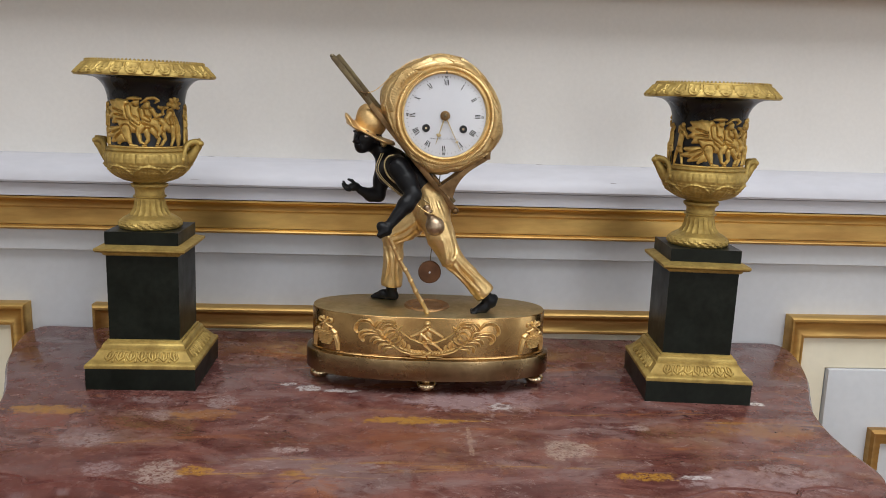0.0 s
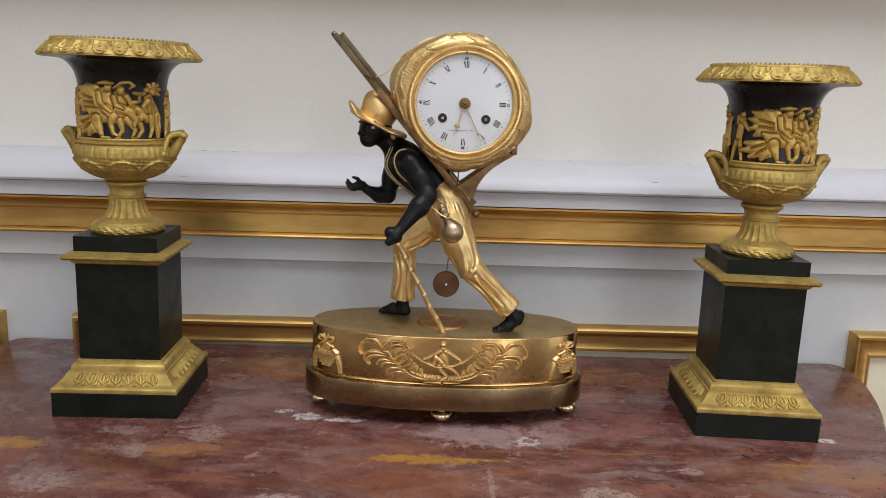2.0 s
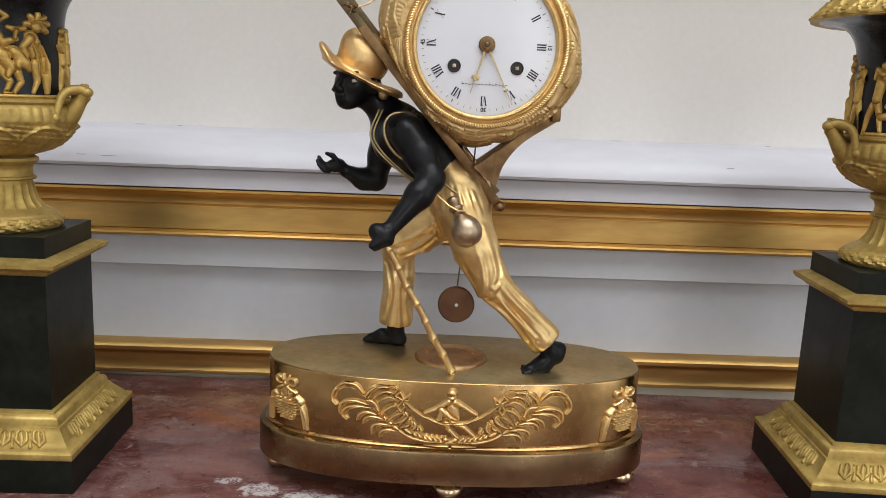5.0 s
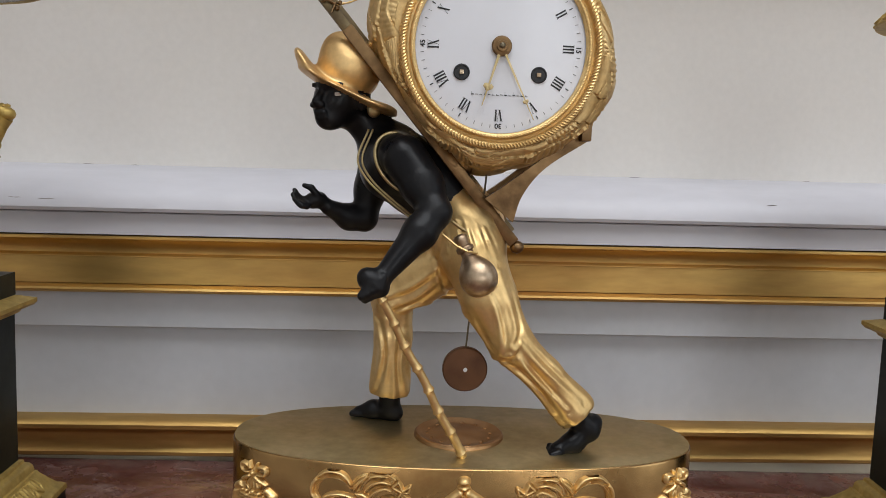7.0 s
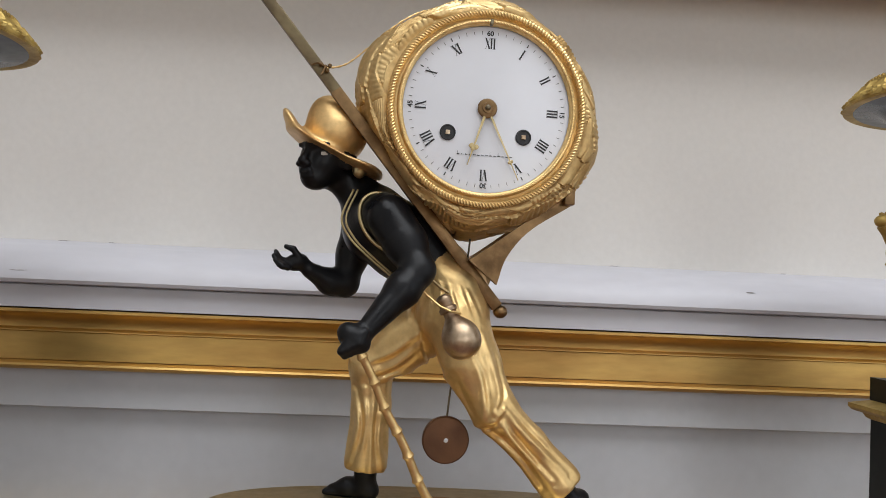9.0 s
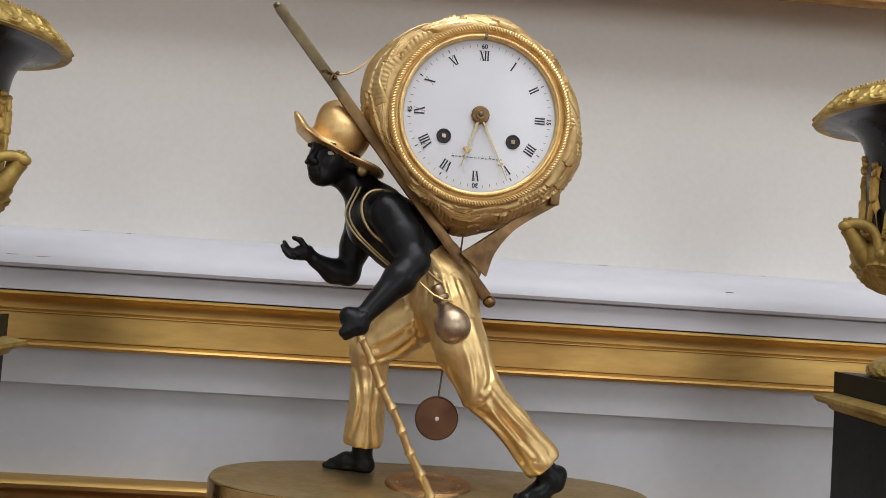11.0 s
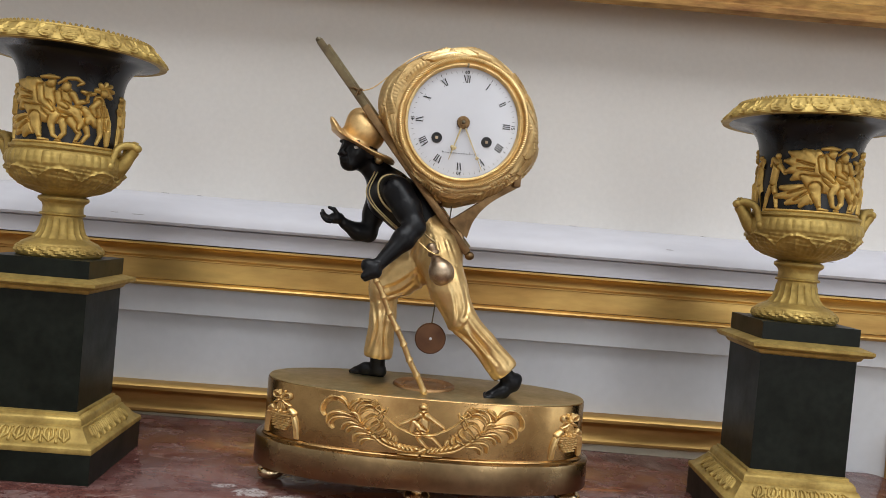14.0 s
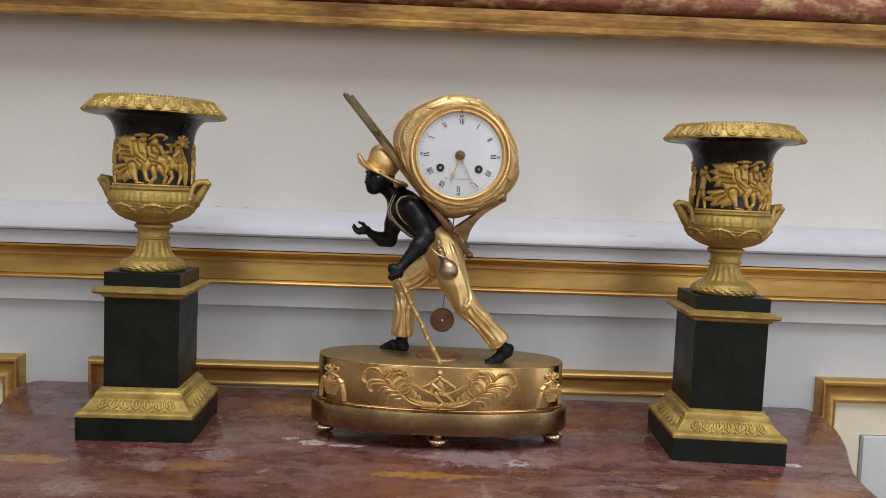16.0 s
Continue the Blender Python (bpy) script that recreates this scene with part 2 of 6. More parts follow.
    for cx, cy, rx, ry, f, c in (
            # three broad darker areas: left, right and front left of the slab
            (-0.52, 0.06, 0.24, 0.26, 0.75, (0.085, 0.027, 0.023)), (0.50, 0.10, 0.16, 0.22, 0.6, (0.10, 0.040, 0.034)), (-0.45, -0.30, 0.16, 0.12, 0.6, (0.10, 0.030, 0.024)),
            (-0.022, -0.182, 0.075, 0.040, 0.6, (0.20, 0.065, 0.036)), (-0.496, -0.121, 0.050, 0.034, 0.7, (0.19, 0.050, 0.030)), (0.365, -0.294, 0.085, 0.030, 0.6, PINK), (-0.082, -0.285, 0.070, 0.040, 0.55, (0.20, 0.135, 0.125)),
            (-0.160, -0.010, 0.023, 0.012, 0.9, PALE), (-0.120, -0.019, 0.026, 0.007, 0.9, PALE), (-0.193, 0.006, 0.014, 0.007, 0.75, PALE),
            (0.054, -0.058, 0.075, 0.036, 0.85, PINK), (0.137, -0.052, 0.026, 0.050, 0.7, PINK), (0.104, -0.076, 0.018, 0.014, 0.8, PALE), (0.104, -0.074, 0.009, 0.006, 0.9, (0.12, 0.06, 0.05)),
            (0.165, -0.212, 0.036, 0.031, 0.8, (0.36, 0.26, 0.21)), (0.168, -0.208, 0.012, 0.008, 0.5, (0.18, 0.11, 0.09)), (-0.304, -0.271, 0.028, 0.032, 0.7, (0.36, 0.27, 0.23)),
            (-0.417, -0.184, 0.038, 0.022, 0.6, GREY), (-0.277, -0.063, 0.026, 0.024, 0.6, GREY), (-0.370, -0.057, 0.036, 0.014, 0.5, GREY), (-0.343, -0.110, 0.016, 0.019, 0.5, GREY), (-0.168, -0.213, 0.022, 0.009, 0.75, GREY),
            (-0.031, -0.124, 0.068, 0.012, 0.85, ORANGE), (-0.489, -0.093, 0.056, 0.016, 0.7, ORANGE), (-0.290, -0.107, 0.050, 0.018, 0.6, (0.30, 0.125, 0.034)), (0.244, -0.283, 0.040, 0.011, 0.9, ORANGE), (0.296, -0.285, 0.020, 0.006, 0.8, PALE),
            (-0.268, -0.265, 0.024, 0.011, 0.85, ORANGE), (0.440, -0.155, 0.075, 0.024, 0.6, (0.28, 0.125, 0.040)), (0.275, -0.146, 0.013, 0.010, 0.7, GREY), (0.478, -0.062, 0.013, 0.007, 0.95, (0.62, 0.58, 0.53)),
            (0.410, -0.265, 0.028, 0.014, 0.6, GREY), (0.452, -0.277, 0.028, 0.012, 0.6, GREY), (0.053, -0.255, 0.024, 0.026, 0.7, (0.105, 0.035, 0.034)), (0.049, -0.184, 0.004, 0.050, 0.5, (0.40, 0.28, 0.22)), (-0.369, -0.261, 0.022, 0.016, 0.55, PINK)):
        cx, cy = cx - 0.0401 * cy, cy + 0.0401 * cx
        mp = N.new("ShaderNodeMapping")
        mp.inputs["Location"].default_value, mp.inputs["Scale"].default_value = (-cx / rx, -cy / ry, 0), (1 / rx, 1 / ry, 0)
        L.new(tc.outputs["Object"], mp.inputs["Vector"])
        le = N.new("ShaderNodeVectorMath")
        le.operation = "LENGTH"
        L.new(mp.outputs[0], le.inputs[0])
        ad = N.new("ShaderNodeMath")
        ad.operation = "MULTIPLY_ADD"
        ad.inputs[1].default_value = 2.8
        L.new(warp, ad.inputs[0])
        L.new(le.outputs["Value"], ad.inputs[2])
        col = mixed(times(ramp(ad.outputs[0], 2.46, 2.06, f), broken if rx < 0.05 else whole), col, c)
    L.new(col, b.inputs["Base Color"])
    L.new(ramp(noise_of(30, (1, 1, 1)), 0.2, 0.7, 0.34), b.inputs["Roughness"])
    b.inputs["Specular IOR Level"].default_value = 0.42
    bp = N.new("ShaderNodeBump")
    bp.inputs["Strength"].default_value, bp.inputs["Distance"].default_value = 0.1, 0.0006
    L.new(noise_of(18, (1, 1, 1), 8), bp.inputs["Height"])
    L.new(bp.outputs[0], b.inputs["Normal"])
    return m


M_MARBLE = marble()
M_GROOVE = mat("marble_groove", (0.085, 0.022, 0.018), (0.14, 0.045, 0.035), 0.3, scale=30)


# ---- helpers for meshes ----
def thing(name, place, label, category, group="", turn=0.0):
    ob = new(name)
    ob.empty_display_size = 0.05
    ob.matrix_world = pose(*place, 0, 0, turn)
    return tagged(ob, label, category, group)


def part(name, bm, material, parent=None, label="", smooth=True):
    """Links a bmesh, or a mesh, as one object under a thing or a part."""
    if isinstance(bm, bpy.types.Mesh):
        me = bm
    else:
        me = bpy.data.meshes.new(name)
        bmesh.ops.recalc_face_normals(bm, faces=bm.faces)
        bm.to_mesh(me)
        bm.free()
    for m in (material if isinstance(material, (list, tuple)) else [material]):
        me.materials.append(m)
    if smooth:
        me.shade_smooth()
        me.set_sharp_from_angle(angle=radians(38))
    ob = new(name, me)
    if parent is not None:
        ob.parent = parent
    return tagged(ob, label) if label else ob


def box(x0, x1, y0, y1, z0, z1, bevel=0.0, bm=None):
    own = bm or bmesh.new()
    b2 = bmesh.new()
    vs = bmesh.ops.create_cube(b2, size=1.0, matrix=Matrix.Translation(((x0 + x1) / 2, (y0 + y1) / 2, (z0 + z1) / 2)) @ Matrix.Diagonal((x1 - x0, y1 - y0, z1 - z0, 1)))
    if bevel:
        bmesh.ops.bevel(b2, geom=b2.edges[:], offset=bevel, segments=2, profile=0.6, affect="EDGES")
    me = bpy.data.meshes.new("t")
    b2.to_mesh(me)
    b2.free()
    own.from_mesh(me)
    bpy.data.meshes.remove(me)
    return own


def grid_mesh(P, close_u=False, close_v=False):
    """A bmesh from an array of places, rows by columns."""
    P = np.asarray(P, float)
    nu, nv = P.shape[:2]
    bm = bmesh.new()
    vs = [bm.verts.new(p) for p in P.reshape(-1, 3)]
    for i in range(nu if close_u else nu - 1):
        for j in range(nv if close_v else nv - 1):
            a, b, c, d = i * nv + j, i * nv + (j + 1) % nv, ((i + 1) % nu) * nv + (j + 1) % nv, ((i + 1) % nu) * nv + j
            bm.faces.new((vs[a], vs[b], vs[c], vs[d]))
    return bm


def dense(profile, step):
    """The profile with points at most a step apart."""
    out = [profile[0]]
    for a, b in zip(profile, profile[1:]):
        n = max(1, int(math.ceil(math.dist(a, b) / step)))
        out += [tuple(a[k] + (b[k] - a[k]) * i / n for k in range(len(a))) for i in range(1, n + 1)]
    return out


def spline(points, n):
    """Smooth points through the given ones (Catmull-Rom)."""
    p = np.asarray(points, float)
    p = np.vstack([2 * p[0] - p[1], p, 2 * p[-1] - p[-2]])
    out = []
    for i in range(1, len(p) - 2):
        for k in range(n):
            t = k / n
            out.append(0.5 * (2 * p[i] + (p[i + 1] - p[i - 1]) * t + (2 * p[i - 1] - 5 * p[i] + 4 * p[i + 1] - p[i + 2]) * t * t + (3 * p[i] - p[i - 1] - 3 * p[i + 1] + p[i + 2]) * t ** 3))
    out.append(p[-2])
    return np.array(out)


def lathe(profile, n=64, swell=None, centre=(0, 0, 0), axis="z", caps=True):
    """A turned form from (radius, height) pairs; swell(i, radius, height, angles) adds to the radius."""
    th = np.linspace(0, 2 * math.pi, n, endpoint=False)
    P = np.zeros((len(profile), n, 3))
    for i, (r, h) in enumerate(profile):
        rr = np.full(n, r) + (swell(i, r, h, th) if swell else 0)
        if axis == "z":
            P[i] = np.stack([centre[0] + rr * np.cos(th), centre[1] + rr * np.sin(th), np.full(n, centre[2] + h)], 1)
        else:
            P[i] = np.stack([centre[0] + rr * np.sin(th), np.full(n, centre[1] + h), centre[2] + rr * np.cos(th)], 1)
    bm = grid_mesh(P, close_v=True)
    bm.verts.ensure_lookup_table()
    for row in (0, len(profile) - 1):
        if caps and profile[row][0] > 1e-5:
            bm.faces.new([bm.verts[row * n + j] for j in range(n)])
    bmesh.ops.remove_doubles(bm, verts=bm.verts, dist=1e-6)
    return bm


def sweep(points, radius, sides=8, bm=None, twist=0.0):
    """A tube along points; radius may be a list."""
    bm = bm or bmesh.new()
    pts = [Vector(p) for p in points]
    rad = radius if isinstance(radius, (list, tuple, np.ndarray)) else [radius] * len(pts)
    rows, up = [], Vector((0.31, 0.2, 0.93)).normalized()
    for i, p in enumerate(pts):
        d = (pts[min(i + 1, len(pts) - 1)] - pts[max(i - 1, 0)]).normalized()
        a = d.cross(up).normalized()
        up = a.cross(d).normalized()
        rows.append([bm.verts.new(p + (a * math.cos(2 * math.pi * k / sides + twist * i) + up * math.sin(2 * math.pi * k / sides + twist * i)) * rad[i]) for k in range(sides)])
    for r0, r1 in zip(rows, rows[1:]):
        for k in range(sides):
            bm.faces.new((r0[k], r0[(k + 1) % sides], r1[(k + 1) % sides], r1[k]))
    bm.faces.new(rows[0]), bm.faces.new(rows[-1][::-1])
    return bm


def ball(c, r, bm=None, sub=2):
    bm = bm or bmesh.new()
    bmesh.ops.create_icosphere(bm, subdivisions=sub, radius=1.0, matrix=Matrix.Translation(c) @ Matrix.Diagonal((*(r if isinstance(r, tuple) else (r, r, r)), 1)))
    return bm


def prism(outline, z0, z1):
    """An upright slab from an outline in plan."""
    bm = bmesh.new()
    lo = [bm.verts.new((x, y, z0)) for x, y in outline]
    hi = [bm.verts.new((x, y, z1)) for x, y in outline]
    n = len(lo)
    bm.faces.new(lo), bm.faces.new(hi)
    for i in range(n):
        bm.faces.new((lo[i], lo[(i + 1) % n], hi[(i + 1) % n], hi[i]))
    return bm


def moulding(profile, x0, x1):
    """A straight moulding along x from a closed profile of (y, z) pairs."""
    bm = bmesh.new()
    a = [bm.verts.new((x0, y, z)) for y, z in profile]
    b = [bm.verts.new((x1, y, z)) for y, z in profile]
    n = len(a)
    for i in range(n):
        bm.faces.new((a[i], a[(i + 1) % n], b[(i + 1) % n], b[i]))
    bm.faces.new(a), bm.faces.new(b)
    return bm


def relief(strokes, u0, u1, v0, v1, step, height, ref, place, carve=0.0):
    """Low relief: strokes are (points, radii) in the plane (u, v); place(u, v, h) puts them on a surface."""
    U, V = np.meshgrid(np.arange(u0, u1, step), np.arange(v0, v1, step), indexing="ij")
    Hh = np.zeros_like(U)
    for item in strokes:
        group = [item] if isinstance(item, tuple) else item
        Hg, Qg = np.zeros_like(U), np.full_like(U, 9.0)
        for pts, rad in group:
            for (a, b), (ra, rb) in zip(zip(pts, pts[1:]), zip(rad, rad[1:])):
                big = max(ra, rb) * 1.5
                i0, i1 = np.searchsorted(U[:, 0], [min(a[0], b[0]) - big, max(a[0], b[0]) + big])
                j0, j1 = np.searchsorted(V[0], [min(a[1], b[1]) - big, max(a[1], b[1]) + big])
                if i1 <= i0 or j1 <= j0:
                    continue
                u, v = U[i0:i1, j0:j1], V[i0:i1, j0:j1]
                dx, dy = b[0] - a[0], b[1] - a[1]
                t = np.clip(((u - a[0]) * dx + (v - a[1]) * dy) / (dx * dx + dy * dy + 1e-12), 0, 1)
                r = ra + (rb - ra) * t
                gap = np.hypot(u - a[0] - t * dx, v - a[1] - t * dy)
                q = gap / r
                h = height * np.sqrt(np.clip(1 - q * q, 0, 1)) * (0.35 + 0.65 * np.minimum(1, r / ref))
                Hg[i0:i1, j0:j1] = np.maximum(Hg[i0:i1, j0:j1], h)
                Qg[i0:i1, j0:j1] = np.minimum(Qg[i0:i1, j0:j1], (gap - r) / step)
        # a later stroke lies over the earlier ones, with a groove along its edge
        moat = np.exp(-(np.clip(Qg, 0, None) / 2.2) ** 2)
        Hh = np.where(Hg > 0, np.maximum(Hg, 0.30 * np.minimum(Hh, height) + 0.80 * Hg), Hh * (1 - carve * moat))
    inside = Hh > 0
    keep = inside[:-1, :-1] | inside[1:, :-1] | inside[:-1, 1:] | inside[1:, 1:]
    used = np.zeros(U.shape, bool)
    for a in (slice(None, -1), slice(1, None)):
        for b in (slice(None, -1), slice(1, None)):
            used[a, b] |= keep
    idx = np.full(U.shape, -1)
    idx[used] = np.arange(used.sum())
    co = place(U[used], V[used], np.where(inside, Hh, -0.0006)[used])
    q = np.stack([idx[:-1, :-1][keep], idx[1:, :-1][keep], idx[1:, 1:][keep], idx[:-1, 1:][keep]], 1)
    me = bpy.data.meshes.new("relief")
    me.from_pydata(co.tolist(), [], q.tolist())
    return me


def ell(cx, cy, rx, ry, turn=0.0):
    """A stroke that fills an ellipse."""
    c, s_ = math.cos(turn), math.sin(turn)
    if rx >= ry:
        L_ = rx - ry
        return ([(cx - c * L_, cy - s_ * L_), (cx, cy), (cx + c * L_ + 1e-5, cy + s_ * L_)], [ry * 0.8, ry, ry * 0.8])
    L_ = ry - rx
    return ([(cx + s_ * L_, cy - c * L_), (cx, cy), (cx - s_ * L_, cy + c * L_ + 1e-5)], [rx * 0.8, rx, rx * 0.8])


def mirror_strokes(strokes):
    return strokes + [([(-u, v) for u, v in p], r) for p, r in strokes]


# ---- the room ----
WALL_Y = 1.408
MWALL = pose(0.10, WALL_Y, 1.1, 0, -0.5, -2.3) @ pose(-0.10, -WALL_Y, -1.1)
X0, X1, Y0, ZC = -2.6, 3.0, -4.0, 4.3


def structure(name, bm, material, label, category, along_wall=False):
    ob = part(name, bm, material, None, label)
    if along_wall:
        ob.matrix_world = MWALL
    return tagged(ob, "", category, "", "structure")


structure("wall_north", box(X0 - 0.4, X1 + 0.4, WALL_Y, WALL_Y + 0.25, -0.1, ZC + 0.1), M_WALL, "cream painted plaster wall behind the commode", "wall", True)
structure("floor", box(X0 - 0.2, X1 + 0.2, Y0 - 0.25, WALL_Y + 0.2, -0.2, 0), M_FLOOR, "brown oak floor of the room", "floor")
bm = box(X0 - 0.2, -1.32, Y0 - 0.25, WALL_Y + 0.25, ZC, ZC + 0.2)
box(1.92, X1 + 0.2, Y0 - 0.25, WALL_Y + 0.25, ZC, ZC + 0.2, bm=bm), box(-1.32, 1.92, Y0 - 0.25, -1.92, ZC, ZC + 0.2, bm=bm), box(-1.32, 1.92, 0.92, WALL_Y + 0.25, ZC, ZC + 0.2, bm=bm)
structure("ceiling", bm, M_PLAIN, "pale plain plaster ceiling with a laylight opening", "ceiling")
structure("wall_west", box(X0 - 0.2, X0, Y0, WALL_Y + 0.2, 0, ZC), M_PLAIN, "pale plain plaster side wall", "wall")
bm = box(X1, X1 + 0.2, Y0, -1.32, 0, ZC)
box(X1, X1 + 0.2, 0.12, WALL_Y, 0, ZC, bm=bm), box(X1, X1 + 0.2, -1.32, 0.12, 0, 0.78, bm=bm), box(X1, X1 + 0.2, -1.32, 0.12, 3.22, ZC, bm=bm)
structure("wall_east", bm, M_PLAIN, "pale plain plaster wall with a tall window opening", "wall")
bm = box(X0 - 0.2, -1.97, Y0 - 0.25, Y0, 0, ZC)
for a, b in ((-0.63, 1.03), (2.37, X1 + 0.2)):
    box(a, b, Y0 - 0.25, Y0, 0, ZC, bm=bm)
for a, b in ((-1.97, -0.63), (1.03, 2.37)):
    box(a, b, Y0 - 0.25, Y0, 0, 0.78, bm=bm), box(a, b, Y0 - 0.25, Y0, 3.22, ZC, bm=bm)
structure("wall_south", bm, M_PLAIN, "pale plain plaster wall with two tall window openings", "wall")


def arc(cy, cz, ry, rz, a0, a1, n=8):
    return [(cy + ry * math.cos(radians(a0 + (a1 - a0) * i / n)), cz + rz * math.sin(radians(a0 + (a1 - a0) * i / n))) for i in range(n + 1)]


W = WALL_Y


def wall_trim(profile, material, label, category="trim"):
    """A moulding along the whole wall from (depth, height) pairs."""
    return structure("trim", moulding([(W - d, z) for d, z in profile], X0, X1), material, label, category, True)


rail = wall_trim([(0, 1.150), (0, 1.2035), (0.010, 1.2030), (0.030, 1.2005), (0.050, 1.1960), (0.066, 1.1895), (0.078, 1.1815), (0.085, 1.1715), (0.0875, 1.1640), (0.0862, 1.1608), (0.079, 1.1598), (0.060, 1.1598), (0.060, 1.150)], M_WHITE,
                 "white painted sloping chair rail with fine chips", "chair rail")
wall_trim([(0, 1.1378), (0, 1.1498), (0.0600, 1.1498), (0.0602, 1.1586), (0.0765, 1.1592), (0.0775, 1.1582), (0.0785, 1.1378)], M_WHITE, "white painted flat band under the chair rail")
wall_trim([(0, 1.1155), (0, 1.1363), (0.0800, 1.1363), (0.0800, 1.1335), (0.0760, 1.1320), (0.0715, 1.1285), (0.0690, 1.1240), (0.0690, 1.1190), (0.0730, 1.1165), (0.0730, 1.1155)], M_LEAF, "gilded cove moulding on the wall")
wall_trim([(0, 1.0884), (0, 1.1152), (0.0655, 1.1152), (0.0664, 1.1143), (0.0668, 1.0884)], M_LEAF, "gilded flat band on the wall")
wall_trim([(0, 1.0790), (0, 1.0880), (0.066, 1.0878), (0.0715, 1.0872), (0.0755, 1.0855), (0.0765, 1.0835), (0.0745, 1.0812), (0.0690, 1.0795), (0.060, 1.0790)], M_LEAF, "thin bright gilded bead on the wall")
wall_trim([(0, 1.0420), (0, 1.0788), (0.0560, 1.0788), (0.0565, 1.0432), (0.0550, 1.0420)], M_DADO, "white painted band over the dado")
structure("dado", box(X0, X1, W - 0.042, W, 0.12, 1.0408), M_DADO, "grey-white painted dado of the wall", "dado", True)
structure("baseboard", moulding([(W, 0.0), (W - 0.065, 0.0), (W - 0.065, 0.10), (W - 0.052, 0.12), (W, 0.12)], X0, X1), M_DADO, "white painted baseboard along the wall", "baseboard", True)
# hairline chips in the paint of the rail
random.seed(11)
for cx_, d_, z_, ln in ((-0.293, 0.004, 1.2035, 0.012), (-0.245, 0.004, 1.2035, 0.008), (0.283, 0.004, 1.2035, 0.012), (-0.330, 0.0845, 1.1722, 0.012), (-0.300, 0.0850, 1.1716, 0.016), (0.40, 0.0790, 1.1808, 0.010), (0.62, 0.0780, 1.1815, 0.012), (0.47, 0.004, 1.2035, 0.008)):
    run = [(cx_ + ln * (k / 5 - 0.5), W - d_ - 0.0001, z_ + random.uniform(-0.0003, 0.0003)) for k in range(6)]
    part("paint_chip", sweep(run, [0.0001, 0.0004, 0.0003, 0.0005, 0.0003, 0.0001], 5), M_CHIP, rail)


def ring_of(x0, x1, z0, z1, profile):
    """A rectangular frame on the wall, mitred, from (inset, depth) pairs."""
    P = [[(x0 + 0.8 * i, W - d, z0 + i), (x1 - 0.8 * i, W - d, z0 + i), (x1 - 0.8 * i, W - d, z1 - i), (x0 + 0.8 * i, W - d, z1 - i)] for i, d in profile]
    return grid_mesh(P, close_v=True)


def wall_panel(x0, x1, z0, z1):
    gilt = tagged(part("panel", ring_of(x0, x1, z0, z1, [(0.0, 0.040), (0.0, 0.0600), (0.0016, 0.0640), (0.0045, 0.0665), (0.0085, 0.0660), (0.0110, 0.0625), (0.0125, 0.0585), (0.0180, 0.0548), (0.0260, 0.0525), (0.0330, 0.0530), (0.0365, 0.0555), (0.0400, 0.0550), (0.0425, 0.0505), (0.0425, 0.040)]), M_LEAF, None, "gilded moulded panel frame on the dado"), "", "wall panel", "dado panels", "structure")
    gilt.matrix_world = MWALL
    part("bevel", ring_of(x0, x1, z0, z1, [(0.0425, 0.0430), (0.050, 0.0450), (0.096, 0.0550), (0.100, 0.0500)]), M_CREAM, gilt, "cream painted sloping border")
    part("field", box(x0 + 0.081, x1 - 0.081, W - 0.062, W - 0.0415, z0 + 0.098, z1 - 0.098, 0.003), M_DADO, gilt, "raised grey-white field")
    part("inner_frame", ring_of(x0, x1, z0, z1, [(0.208, 0.061), (0.208, 0.076), (0.214, 0.080), (0.224, 0.075), (0.236, 0.072), (0.240, 0.061)]), M_LEAF, gilt, "gilded inner frame")


wall_panel(-1.95, -0.600, 0.20, 0.9485)
wall_panel(-0.489, 0.620, 0.20, 0.9485)
wall_panel(0.741, 2.10, 0.20, 0.9485)

# large picture frame over the commode
frame_thing = thing("picture_frame", (0.10, W, 1.498), "large worn gilded picture frame hanging on the wall", "picture frame")
frame_thing.matrix_world = pose(0.10, W, 1.5005, 0, -0.55, -2.3)
FW, FH = 1.25, 1.15


def frame_ring(profile):
    P = [[(-FW + i, -d, i), (FW - i, -d, i), (FW - i, -d, 2 * FH - i), (-FW + i, -d, 2 * FH - i)] for i, d in profile]
    return grid_mesh(P, close_v=True)


part("outer_moulding", frame_ring([(0.036, 0.0), (0.0, 0.070), (0.0, 0.072), (0.004, 0.08), (0.011, 0.082), (0.014, 0.079), (0.024, 0.084), (0.026, 0.08), (0.036, 0.082), (0.038, 0.072), (0.038, 0)]), M_FRAME, frame_thing)
part("red_moulding", frame_ring([(0.038, 0), (0.038, 0.076)] + [(0.061 - 0.022 * math.cos(radians(a)), 0.074 + 0.020 * math.sin(radians(a))) for a in range(15, 180, 15)] + [(0.083, 0.062), (0.083, 0)]), M_BOLE, frame_thing, "worn red and gilt rounded moulding")
part("inner_moulding", frame_ring([(0.083, 0), (0.083, 0.064), (0.09, 0.07), (0.098, 0.062), (0.105, 0.042), (0.105, 0)]), M_FRAME, frame_thing)
part("canvas", box(-FW + 0.09, FW - 0.09, -0.014, -0.004, 0.09, 2 * FH - 0.09), M_CANVAS, frame_thing, "dark plain canvas")

